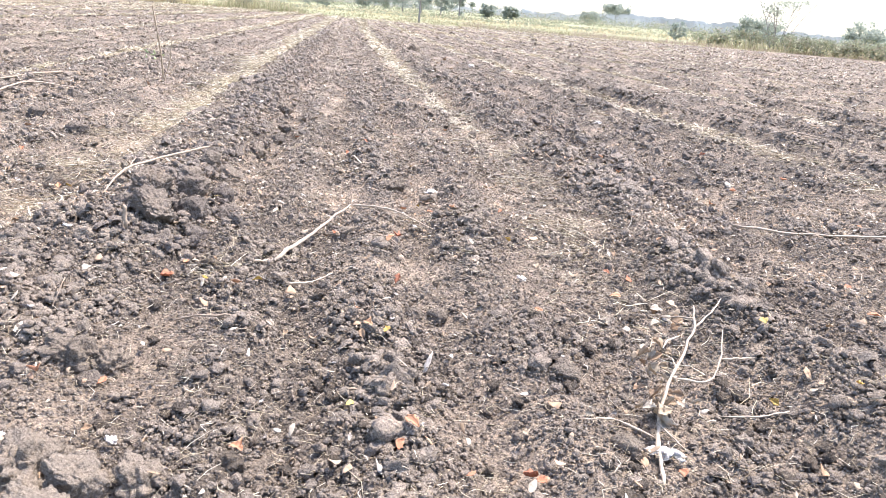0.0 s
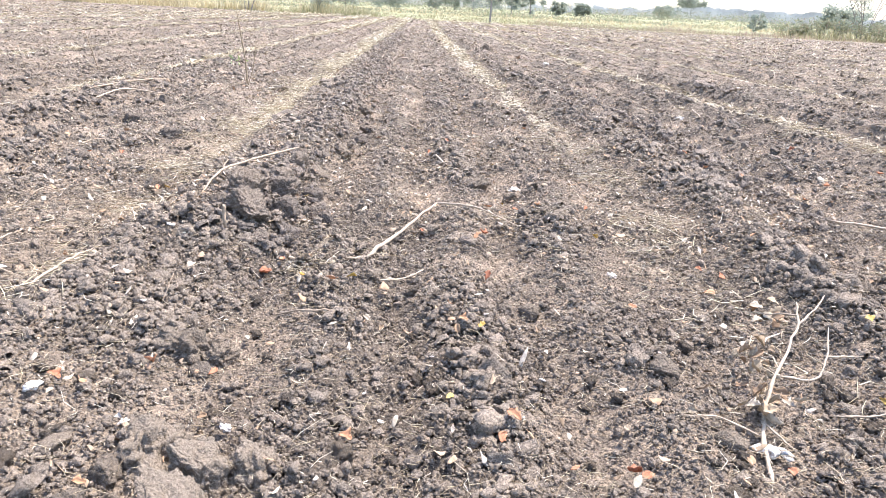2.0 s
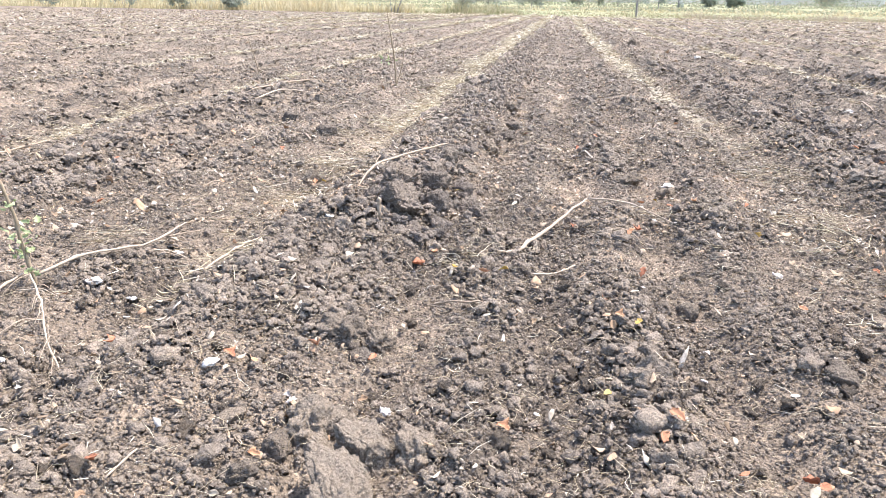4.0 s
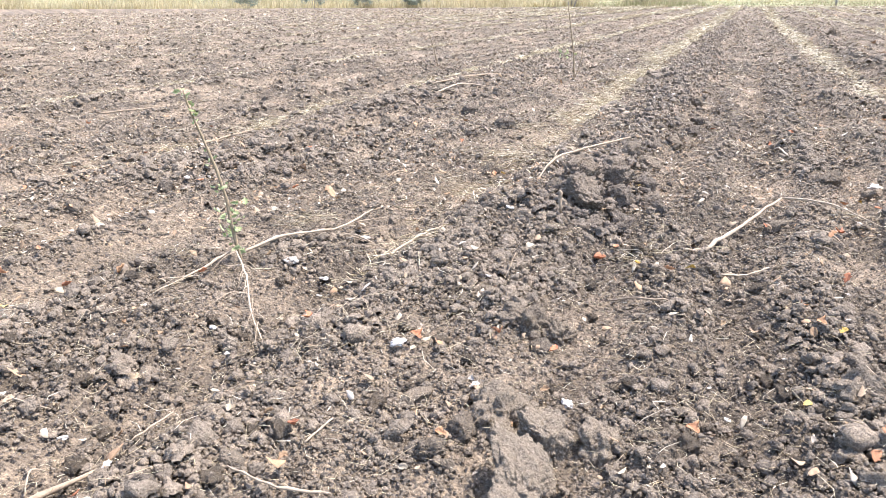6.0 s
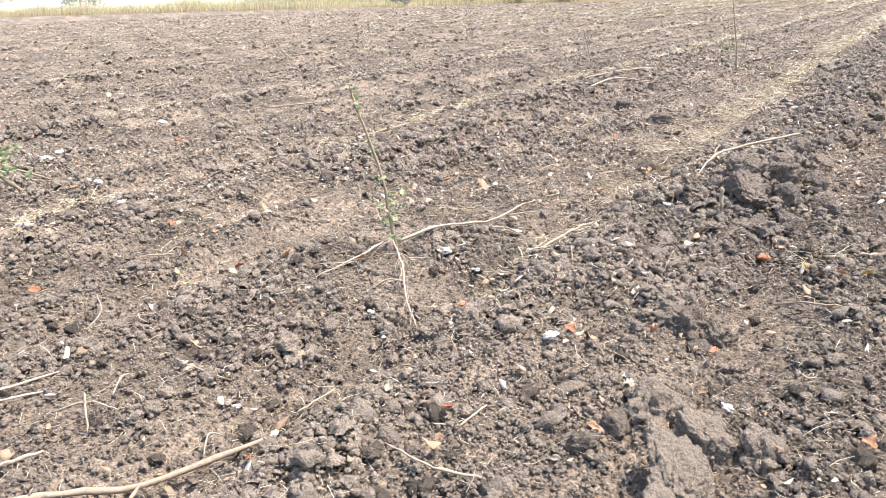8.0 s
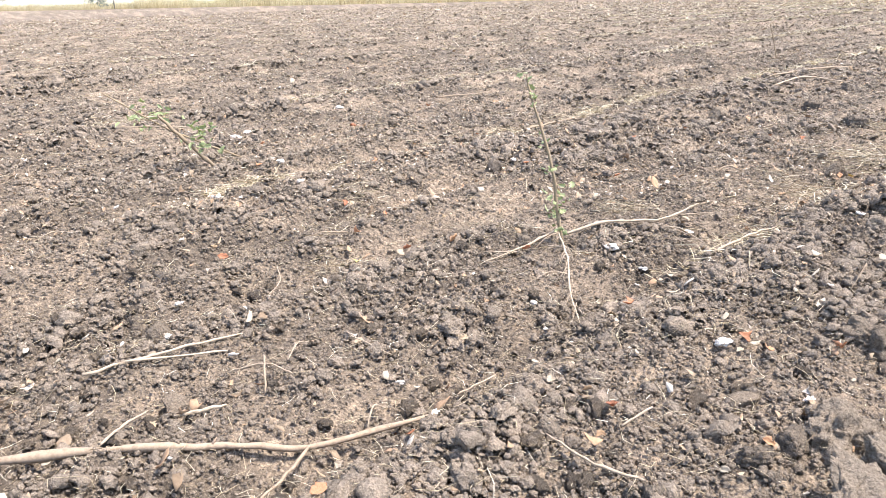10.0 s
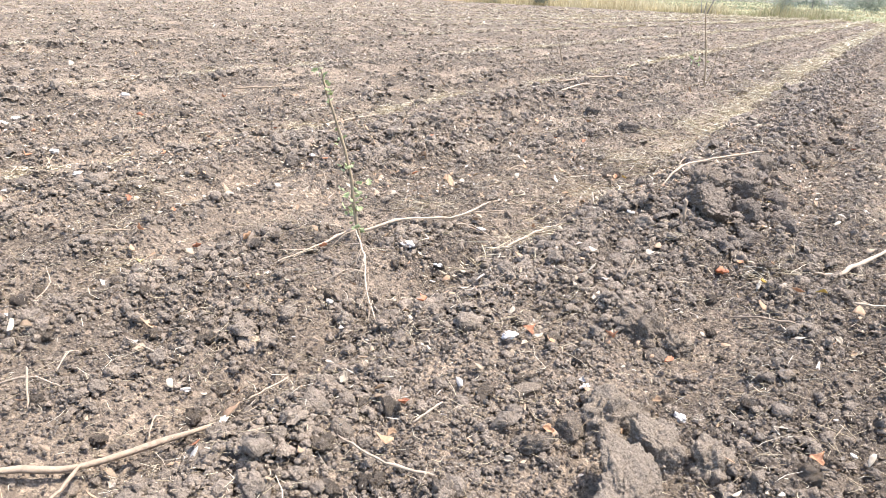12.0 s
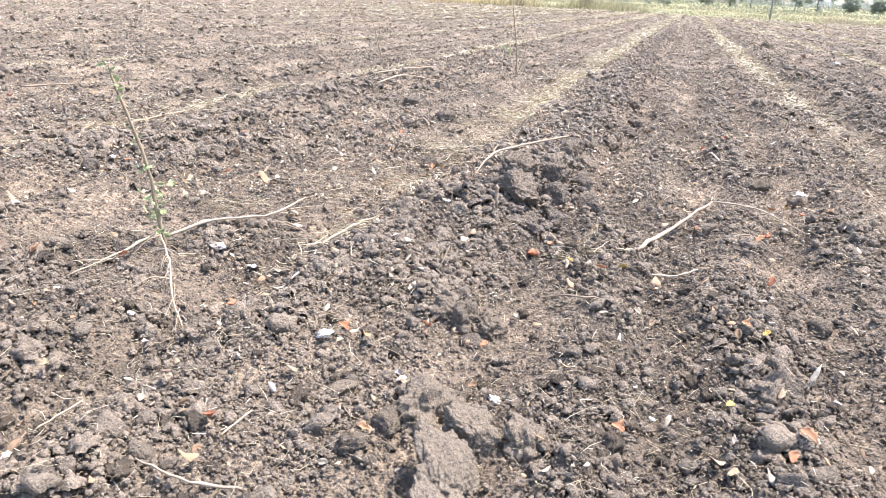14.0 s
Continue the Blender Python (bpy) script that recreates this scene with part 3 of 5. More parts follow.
def tube(points, r0, r1, sides=7, wobble=0.12, seed=0, knots=0.0):
    """A tapered round stem along the points, closed at both ends; returns vertices and quads."""
    r = np.random.default_rng(seed)
    p = np.array(points, float)
    t = np.linspace(0, len(p) - 1, max(len(p) * 4, 6))
    dense = np.column_stack([np.interp(t, np.arange(len(p)), p[:, i]) for i in range(3)])
    for _ in range(2):
        dense[1:-1] = 0.25 * dense[:-2] + 0.5 * dense[1:-1] + 0.25 * dense[2:]
    dense[1:-1] += r.normal(0, r0 * wobble * 2, dense[1:-1].shape)
    n = len(dense)
    at = np.arange(n)
    d = dense[np.minimum(at + 1, n - 1)] - dense[np.maximum(at - 1, 0)]
    d /= np.linalg.norm(d, axis=1)[:, None]
    u = np.cross(d, (0.3, 0.2, 1.0))
    u /= np.linalg.norm(u, axis=1)[:, None]
    w = np.cross(d, u)
    rad = (r0 + (r1 - r0) * at / (n - 1)) * (1 + r.normal(0, wobble, n)) * np.where(at % 4 == 0, 1 + knots, 1) * np.where((at == 0) | (at == n - 1), 0.55, 1)
    ang = 2 * np.pi * np.arange(sides) / sides
    ring = u[:, None] * np.cos(ang)[None, :, None] + w[:, None] * np.sin(ang)[None, :, None]
    v = (dense[:, None] + ring * (rad[:, None] * (1 + r.normal(0, 0.06, (n, sides))))[:, :, None]).reshape(-1, 3)
    f = [[i * sides + k, i * sides + (k + 1) % sides, (i + 1) * sides + (k + 1) % sides, (i + 1) * sides + k] for i in range(n - 1) for k in range(sides)]
    v = np.concatenate([v, dense[:1], dense[-1:]])
    a, b = len(v) - 2, len(v) - 1
    caps = [[a, (k + 1) % sides, k] for k in range(sides)] + [[b, (n - 1) * sides + k, (n - 1) * sides + (k + 1) % sides] for k in range(sides)]
    tri = [q[:3] for q in f] + [[q[0], q[2], q[3]] for q in f] + caps
    return v, np.array(tri)


def on_ground(points, lift=0.030):
    return [(x, y, z_at(x, y) + lift + (rest[0] if rest else 0)) for x, y, *rest in points]


def holder(name, label, category, x, y, group=""):
    e = tagged(new(name), label, category, group)
    e.empty_display_size = 0.05
    e.location = (x, y, z_at(x, y))
    return e


def part(name, verts, faces, mat, parent, label=""):
    """A mesh in world coordinates, kept as a part under a thing that stands unturned."""
    top, off = parent, Vector((0, 0, 0))
    while top:
        off += top.location
        top = top.parent
    ob = link_mesh(name, np.asarray(verts) - np.array(off), faces, mat, parent=parent)
    if label:
        ob["label"] = label
    return ob


def stalk(points, r0, r1, label, seed, branches=(), mat=None, group=""):
    pts = on_ground(points)
    e = holder("dry_stalk", label, "stalk", points[0][0], points[0][1], group)
    v, f = tube(pts, r0 * 0.8, r1 * 0.8, 8, 0.16, seed, 0.22)
    part("stem", v, f, mat or STALK, e)
    for i, (bp, b0, b1) in enumerate(branches):
        v, f = tube(on_ground(bp), b0, b1, 6, 0.12, seed + 31 + i)
        part("branch", v, f, mat or STALK, e)
    return e


def clod_mesh(seed, size, facets=9, rough=0.10, detail=4):
    """An angular block of dried soil with broken faces and a crumbly skin."""
    v, f = ball(detail)
    r = np.random.default_rng(seed)
    for _ in range(facets):
        d = r.normal(size=3)
        d /= np.linalg.norm(d)
        over = np.maximum(v @ d - r.uniform(0.45, 0.8), 0)
        v = v - over[:, None] * d * 0.96
    out = []
    for p in v:
        q = Vector(p)
        n = noise.fractal(q * 1.9 + Vector((seed * 3.1, 0, 0)), 0.9, 2.0, 4) * rough * 1.2
        k = 0.0
        for scale, amount in ((2.6, 0.5), (6.0, 0.6), (13.0, 0.55)):
            d = noise.voronoi(q * scale + Vector((0, seed * 1.7, 0)) + noise.noise_vector(q * 3) * 0.25)[0]
            k += (0.45 - d[0]) * amount - max(0.0, 0.10 - (d[1] - d[0])) * (1.6 if scale < 4 else 0.7)
        out.append(q * (1 + n + k * rough * 3.3))
    return np.array(out) * np.array(size), f


def clod(x, y, size, seed, turn=(0, 0, 0), lift=0.25, label="dry angular clod of dark grey soil", detail=4, facets=9, rough=0.10, group="large clods", mat=None):
    v, f = clod_mesh(seed, size, facets, rough, detail)
    ob = tagged(link_mesh("soil_clod", v, f, mat or SOIL_CLOD), label, "clod", group)
    ob.matrix_world = pose(x, y, z_at(x, y) + size[2] * lift, *turn)
    return ob


def block(base, top, seed, label, rough=1.0, mat=None, detail=5):
    """A broken block of dried soil between four base and four top corners, with a cracked, crumbly skin."""
    v, f = ball(detail)
    q = v / ((np.abs(v) ** 7).sum(1) ** (1 / 7))[:, None]
    u = (q + 1) / 2
    b, t = np.array(base, float), np.array(top, float)
    w = [(1 - u[:, 0]) * (1 - u[:, 1]), u[:, 0] * (1 - u[:, 1]), u[:, 0] * u[:, 1], (1 - u[:, 0]) * u[:, 1]]
    p = sum(w[k][:, None] * ((1 - u[:, 2:]) * b[k] + u[:, 2:] * t[k]) for k in range(4))
    mid = p.mean(0)
    out = []
    for c in p:
        k = Vector(c) + Vector((seed * 1.3, 0, 0))
        d = (Vector(c) - Vector(mid)).normalized()
        push = 0.022 * noise.fractal(k * 14, 0.8, 2.0, 4)
        for scale, amount in ((26, 0.012), (62, 0.010), (140, 0.004)):
            e = noise.voronoi(k * scale + noise.noise_vector(k * 30) * 0.5)[0]
            push += (0.45 - e[0]) * amount * 1.3 - max(0.0, 0.09 - (e[1] - e[0])) * amount * (4 if scale < 30 else 2)
        out.append(Vector(c) - Vector(mid) + d * push * rough)
    ob = tagged(link_mesh("soil_clod", np.array(out), f, mat or DUSTY_SOIL), label, "clod", "large clods")
    ob.location = mid
    return ob


# ---- large clods ----
block([(-0.750, 1.46, -0.05), (-0.675, 1.47, -0.05), (-0.680, 1.63, -0.04), (-0.800, 1.65, -0.04)], [(-0.800, 1.43, 0.065), (-0.680, 1.45, 0.045), (-0.710, 1.645, 0.090), (-0.860, 1.635, 0.150)], 3,
      "large cracked wedge of pale dusty soil leaning on another", 1.0, None, 6)
block([(-0.775, 1.71, -0.03), (-0.715, 1.67, -0.03), (-0.655, 1.715, -0.03), (-0.73, 1.80, -0.03)], [(-0.825, 1.70, 0.142), (-0.740, 1.660, 0.112), (-0.660, 1.730, 0.065), (-0.745, 1.795, 0.120)], 8,
      "large smooth-sided slab of pale dusty soil", 0.7, None, 6)
block([(-0.98, 1.68, -0.03), (-0.82, 1.66, -0.03), (-0.79, 1.94, -0.03), (-1.00, 1.94, -0.03)], [(-0.95, 1.75, 0.095), (-0.85, 1.73, 0.110), (-0.82, 1.88, 0.095), (-0.95, 1.88, 0.095)], 15,
      "rough crumbly soil clod behind the large blocks", 1.5)
block([(-0.675, 1.69, -0.03), (-0.56, 1.68, -0.03), (-0.555, 1.83, -0.03), (-0.67, 1.85, -0.03)], [(-0.665, 1.73, 0.100), (-0.585, 1.72, 0.080), (-0.575, 1.82, 0.080), (-0.655, 1.83, 0.100)], 12,
      "low lumpy soil clod beside the large blocks", 1.1)
block([(-1.04, 2.34, -0.03), (-0.92, 2.35, -0.03), (-0.88, 2.48, -0.03), (-1.05, 2.51, -0.03)], [(-1.075, 2.35, 0.095), (-0.95, 2.36, 0.105), (-0.93, 2.46, 0.100), (-1.06, 2.47, 0.095)], 23,
      "large dark clod with an undercut shaded side", 1.2, SOIL_CLOD)
block([(-0.92, 2.36, -0.03), (-0.84, 2.36, -0.03), (-0.82, 2.47, -0.03), (-0.92, 2.48, -0.03)], [(-0.91, 2.39, 0.06), (-0.86, 2.39, 0.05), (-0.84, 2.45, 0.055), (-0.90, 2.46, 0.065)], 27,
      "small crumbly clod beside a larger one", 1.2, SOIL_CLOD)
clod(-0.96, 1.70, (0.05, 0.06, 0.05), 19, (0, 0, 60), 0.4, rough=0.15)
clod(-0.99, 1.58, (0.045, 0.045, 0.04), 20, (0, 0, 20), 0.4, rough=0.15)
clod(-1.15, 2.56, (0.055, 0.05, 0.04), 29, (0, 0, 10), 0.35, rough=0.15)
PILE = [(-1.08, 3.80, 0.13), (-1.16, 4.05, 0.13), (-0.95, 4.02, 0.10), (-1.25, 3.92, 0.07), (-0.90, 3.82, 0.075), (-1.00, 4.25, 0.11), (-0.80, 4.20, 0.08),
        (-1.00, 3.62, 0.055), (-1.20, 4.30, 0.08), (-0.86, 4.45, 0.09), (-1.05, 4.52, 0.08), (-0.74, 4.02, 0.055), (-1.15, 3.62, 0.045), (-0.85, 3.62, 0.04)]
for i, (x, y, s) in enumerate(PILE):
    clod(x, y, (s, s * 0.9, s * 0.85), 40 + i, (15 * (i % 3), 10 * (i % 4), 37 * i), 0.45 if s > 0.09 else 0.35, "dark freshly turned clod in a heap beside the straw strip", 5 if s > 0.1 else 4, 6, 0.125, "clod heap", FRESH_SOIL)
SINGLE = [(-1.89, 4.80, 0.085), (-7.17, 3.95, 0.14), (-2.80, 1.06, 0.055), (-2.32, 0.86, 0.06), (-3.56, 3.67, 0.075), (-3.64, 3.06, 0.06), (-2.67, 2.40, 0.06), (-1.76, 2.08, 0.05),
          (-2.25, 6.33, 0.11), (-3.19, 6.03, 0.10), (0.57, 2.38, 0.07), (1.33, 21.8, 0.26), (0.20, 2.95, 0.06), (0.12, 5.1, 0.10), (0.34, 4.95, 0.08), (-0.95, 5.5, 0.09), (-0.85, 5.9, 0.10), (-0.8, 6.6, 0.09),
          (-0.75, 7.3, 0.11), (-0.9, 4.95, 0.085), (-1.05, 5.05, 0.09), (-0.9, 8.2, 0.10), (-2.9, 7.2, 0.11), (1.75, 3.35, 0.055), (-2.75, 4.4, 0.06), (-2.55, 5.3, 0.08)]
for i, (x, y, s) in enumerate(SINGLE):
    clod(x, y, (s, s * 0.85, s * 0.75), 70 + i, (7 * (i % 5), 9 * (i % 4), 41 * i), 0.4, detail=3 if s < 0.1 else 4, rough=0.13)
for i in range(70):
    x, y = (float(q[0]) for q in sector(1, 1.5, 9.0, power=1.4))
    if abs(x + 0.8) < 0.3 and abs(y - 1.75) < 0.35:
        continue
    s = float(rng.uniform(0.028, 0.055)) * (1 + y * 0.05)
    clod(x, y, (s, s * 0.85, s * 0.75), 120 + i, (0, 12 * (i % 3), 53 * i), 0.35, "fist-sized dry dark soil clod on tilled ground", 3, 8, 0.12, "fist-sized clods")

# ---- dry stalks ----
stalk([(-1.76, 1.30), (-1.90, 1.00), (-2.00, 0.86), (-2.20, 0.60), (-2.45, 0.30)], 0.009, 0.0145, "long pale dry cotton stalk lying on the soil with side branches", 1,
      [([(-1.90, 1.00, 0.01), (-1.82, 0.85, 0.0), (-1.78, 0.72)], 0.005, 0.004), ([(-2.20, 0.60, 0.01), (-2.28, 0.70), (-2.33, 0.78)], 0.004, 0.003)])
stalk([(-0.48, 3.44), (-0.36, 3.83, 0.02), (-0.16, 4.37, 0.05)], 0.012, 0.007, "pale forked dry stalk lying on dark soil", 2,
      [([(-0.16, 4.37, 0.05), (0.06, 4.26, 0.03), (0.30, 4.11)], 0.006, 0.003), ([(-0.16, 4.37, 0.05), (-0.15, 4.42, 0.12)], 0.005, 0.003), ([(-0.48, 3.44), (-0.56, 3.36)], 0.008, 0.004)])
stalk([(-1.38, 4.02, 0.02), (-1.38, 4.40, 0.07), (-1.24, 4.75, 0.09), (-1.04, 5.02, 0.08)], 0.006, 0.009, "bent pale dry stalk lying over a heap of clods", 3)
stalk([(-1.14, 3.57), (-1.15, 3.57, 0.11)], 0.012, 0.010, "short broken stalk stub standing in the soil", 4)
stalk([(-0.40, 3.17), (-0.31, 3.24, 0.01), (-0.22, 3.33)], 0.006, 0.004, "thin pale dry twig on soil", 5)
stalk([(2.06, 4.33), (2.45, 4.33, 0.02), (3.07, 4.38, 0.01), (3.6, 4.4)], 0.008, 0.006, "long thin dry stalk lying across the soil", 6)
stalk([(-2.32, 2.69), (-2.23, 2.88, 0.02), (-2.10, 3.17, 0.02), (-2.12, 3.45), (-2.15, 3.62)], 0.008, 0.004, "pale dry branch lying beside a cotton plant", 7,
      [([(-2.12, 3.35), (-2.02, 3.5, 0.03)], 0.004, 0.002), ([(-2.10, 3.17), (-1.98, 3.20)], 0.004, 0.002)])
stalk([(-2.36, 2.71, 0.02), (-2.34, 2.43, 0.02), (-2.36, 2.20)], 0.007, 0.003, "dry tan branch lying beside a cotton plant", 8, [([(-2.34, 2.43), (-2.45, 2.3)], 0.004, 0.002)])
fibre = []
for i in range(16):
    t = i / 15
    x, y = -2.32 + 0.5 * t, 2.66 - 0.56 * t
    dx, dy = rng.normal(0, 0.045, 2)
    fibre.append(([(x, y, 0.03), (x + float(dx) * 0.5 + 0.02, y + float(dy) * 0.5 - 0.02, 0.035), (x + float(dx) + 0.04, y + float(dy) - 0.05, 0.0)], 0.0022, 0.001))
stalk([(-2.32, 2.66, 0.03), (-2.10, 2.42, 0.03), (-1.95, 2.22, 0.02), (-1.82, 2.10)], 0.0055, 0.003, "shaggy pale dry root and stem bent to the ground", 9, fibre)
stalk([(-6.12, 5.77), (-5.77, 6.24)], 0.012, 0.008, "pale dry stalk lying on soil", 10, [([(-5.9, 6.05), (-5.82, 5.85)], 0.006, 0.004)])
stalk([(-4.10, 4.68), (-3.99, 5.22, 0.02)], 0.013, 0.009, "pale dry stalk lying on soil", 11)
stalk([(-6.92, 2.75), (-6.78, 3.09), (-6.6, 3.4)], 0.007, 0.004, "pale dry stalk lying on soil", 12)
stalk([(-2.22, 0.82), (-2.15, 0.92)], 0.006, 0.005, "short pale broken stalk on soil", 13)
stalk([(-2.60, 0.72), (-2.54, 0.95), (-2.48, 1.18, 0.02)], 0.007, 0.004, "thin pale dry stalk lying on soil", 14, [([(-2.56, 0.82), (-2.44, 1.10, 0.01)], 0.004, 0.003)])
stalk([(-1.78, 3.02), (-1.72, 3.20, 0.02), (-1.66, 3.38)], 0.008, 0.005, "pale dry twig among straw", 15, [([(-1.72, 3.2, 0.02), (-1.62, 3.22)], 0.004, 0.003)])
stalk([(-3.9, 8.75), (-3.74, 9.36, 0.04), (-3.51, 10.31, 0.03)], 0.012, 0.008, "long pale dry stalk lying on soil", 16)
stalk([(-3.6, 8.1), (-3.57, 8.77, 0.03), (-3.1, 8.9)], 0.010, 0.007, "long pale dry stalk lying on soil", 17)
stalk([(-1.5, 15.6), (-1.3, 14.0, 0.02)], 0.015, 0.010, "dry stalk lying beside the straw strip", 18)
for i in range(45):
    x, y = (float(q[0]) for q in sector(1, 1.5, 9.0, power=1.3))
    a, ln = float(rng.uniform(0, 6.28)), float(rng.uniform(0.08, 0.32))
    dx, dy = math.cos(a) * ln, math.sin(a) * ln
    r0 = float(rng.uniform(0.0022, 0.005)) * (1 + 0.04 * y)
    stalk([(x, y), (x + dx * 0.5 - dy * 0.12, y + dy * 0.5 + dx * 0.12, 0.02), (x + dx, y + dy)], r0, r0 * 0.6, "thin pale dry twig on dark soil", 200 + i, group="loose twigs")


# ---- leaves and cotton ----
def leaf_mesh(name, seed, lobed=False):
    """A curled dry leaf, about 1 unit long, with a folded midrib and real thickness."""
    r = np.random.default_rng(seed)
    nu, nv = 7, 5
    curl, fold, bow = r.uniform(-0.3, 1.3), r.uniform(0.0, 0.9), r.normal(0, 0.35)
    top = []
    for i in range(nu):
        t = i / (nu - 1)
        w = 0.30 * math.sin(math.pi * min(max(t, 0.04), 0.97)) ** 0.7 * (1.2 if t < 0.5 else 0.9) * (1 + r.normal(0, 0.22))
        if lobed:
            w *= 1.5 if i in (2, 4) else 0.75
        for j in range(nv):
            s = j / (nv - 1) * 2 - 1
            top.append((t - 0.5 + r.normal(0, 0.02), s * w * (1 + r.normal(0, 0.14)) + bow * (t - 0.5) ** 2, (0.3 + fold) * abs(s) * w + curl * (t - 0.5) ** 2 + r.normal(0, 0.02)))
    top = np.array(top)
    v = np.concatenate([top, top - np.array([0, 0, 0.012])])
    q = [[i * nv + j, i * nv + j + 1, (i + 1) * nv + j + 1, (i + 1) * nv + j] for i in range(nu - 1) for j in range(nv - 1)]
    n = len(top)
    f = q + [[n + k for k in reversed(p)] for p in q]
    rim = [j for j in range(nv)] + [i * nv + nv - 1 for i in range(1, nu)] + [(nu - 1) * nv + j for j in range(nv - 2, -1, -1)] + [i * nv for i in range(nu - 2, 0, -1)]
    f += [[a, n + a, n + b, b] for a, b in zip(rim, rim[1:] + rim[:1])]
    me = bpy.data.meshes.new(name)
    me.from_pydata([tuple(p) for p in v], [], f)
    me.polygons.foreach_set("use_smooth", [True] * len(me.polygons))
    return me


def leaves(name, mat, count, size, label, seed, r1=7.0, spots=()):
    meshes = [leaf_mesh(name, seed + i, i % 3 == 2) for i in range(5)]
    for me in meshes:
        me.materials.append(mat)
    for i in range(count + len(spots)):
        if i < len(spots):
            x, y = spots[i]
        else:
            x, y = (float(q[0]) for q in sector(1, 1.4, r1, power=1.35))
        s = float(rng.uniform(*size)) * (1 + 0.03 * y)
        ob = tagged(new(name, meshes[i % 5]), label, "leaf", label)
        ob.matrix_world = pose(x, y, z_at(x, y) + 0.040 + s * 0.15, float(rng.normal(0, 28)), float(rng.normal(0, 22)), float(rng.uniform(0, 360))) @ Matrix.Diagonal((s, s, s, 1))


def lint_mesh(name, seed, detail=3):
    v, f = ball(detail)
    out = []
    for p in v:
        q = Vector(p)
        n = noise.noise(q * 1.5 + Vector((seed * 5.3, 1, 2))) * 0.8 + noise.noise(q * 4.0 + Vector((seed, 7, 1))) * 0.5 + noise.noise(q * 10 + Vector((1, seed, 1))) * 0.22
        out.append(q * (1 + n))
    me = bpy.data.meshes.new(name)
    me.from_pydata([tuple(p) for p in np.array(out) * np.array((1.05, 0.62, 0.45))], [], f.tolist())
    me.polygons.foreach_set("use_smooth", [True] * len(me.polygons))
    me.materials.append(COTTON)
    return me


LINT = [lint_mesh("cotton_tuft", i) for i in range(6)]
SCRAP = [lint_mesh("cotton_tuft", 20 + i, 2) for i in range(6)]
WHITE = [(-2.10, 2.73, 0.04), (-1.29, 2.05, 0.030), (-1.81, 1.37, 0.018), (-2.71, 1.34, 0.022), (-4.09, 2.04, 0.028), (-3.96, 2.49, 0.03), (-4.72, 2.88, 0.04), (-5.88, 3.25, 0.05), (-4.20, 4.09, 0.045),
         (-2.69, 1.03, 0.018), (-1.96, 1.38, 0.015), (-2.96, 1.21, 0.018), (-1.99, 2.06, 0.018), (-2.01, 3.23, 0.025), (-1.00, 1.94, 0.018), (-0.74, 1.97, 0.024), (-1.93, 2.71, 0.02), (-5.84, 2.49, 0.03),
         (-3.52, 3.83, 0.03), (-6.25, 4.60, 0.045), (0.36, 5.12, 0.05), (0.63, 3.40, 0.03), (2.6, 8.9, 0.06), (2.2, 16.8, 0.10), (-6.1, 3.5, 0.04)]
for i, (x, y, s) in enumerate(WHITE):
    ob = tagged(new("cotton_tuft", LINT[i % 6]), "grubby white tuft of cotton lint on soil", "cotton", "cotton tufts")
    ob.matrix_world = pose(x, y, z_at(x, y) + 0.02 + s * 0.3, 0, 0, 57 * i) @ Matrix.Diagonal((s * 0.8, s * 0.8, s * 0.65, 1))
for i in range(120):
    x, y = (float(q[0]) for q in sector(1, 1.5, 16.0, power=1.25))
    s = float(rng.uniform(0.005, 0.013)) * (1 + 0.09 * y)
    ob = tagged(new("cotton_tuft", SCRAP[i % 6]), "small scrap of white cotton lint on soil", "cotton", "cotton scraps")
    ob.matrix_world = pose(x, y, z_at(x, y) + 0.028 + s * 0.2, 20 * (i % 3 - 1), 15 * (i % 4 - 1.5), 83 * i) @ Matrix.Diagonal((s, s * (0.6 + 0.1 * (i % 5)), s * 0.8, 1))
leaves("dry_leaf", RUST_LEAF, 60, (0.026, 0.050), "curled rust-orange dead leaf on soil", 300, 8.0,
       [(0.14, 4.43), (0.29, 4.40), (0.40, 4.33), (0.04, 3.77), (-0.89, 3.23), (-0.85, 3.40), (-0.85, 2.27), (-1.03, 2.24), (0.04, 1.96), (0.34, 1.83), (0.36, 1.80), (0.77, 1.86), (2.21, 4.95), (1.92, 6.51), (2.97, 6.83),
        (3.38, 6.14), (3.04, 4.58), (-0.07, 2.63), (1.38, 3.72), (-0.98, 1.62), (-1.31, 1.49), (-1.67, 1.15), (-3.05, 2.12), (-3.51, 2.44), (-2.62, 2.32), (-0.90, 3.25), (-1.82, 3.44), (-1.62, 2.08), (-3.19, 2.43)])
leaves("dry_leaf", YELLOW_LEAF, 10, (0.022, 0.04), "curled yellow dead leaf on soil", 305, 6.0, [(1.23, 2.25), (1.41, 2.71), (1.47, 2.20), (1.57, 2.21), (-0.13, 2.15), (-0.72, 3.13), (-0.51, 3.09), (-0.01, 2.62)])
leaves("cotton_husk", HUSK, 20, (0.012, 0.022), "pale papery cotton boll husk on soil", 310, 6.0,
       [(0.65, 2.12), (1.15, 2.16), (-0.35, 1.98), (-0.38, 2.11), (0.88, 3.54), (0.21, 3.16), (-0.26, 5.79), (0.13, 7.13), (0.04, 3.03), (0.41, 2.21), (-1.00, 1.92), (-1.45, 1.80), (-2.66, 1.01), (-2.68, 1.32), (-1.71, 0.95), (-1.27, 2.19), (-1.46, 2.83)])
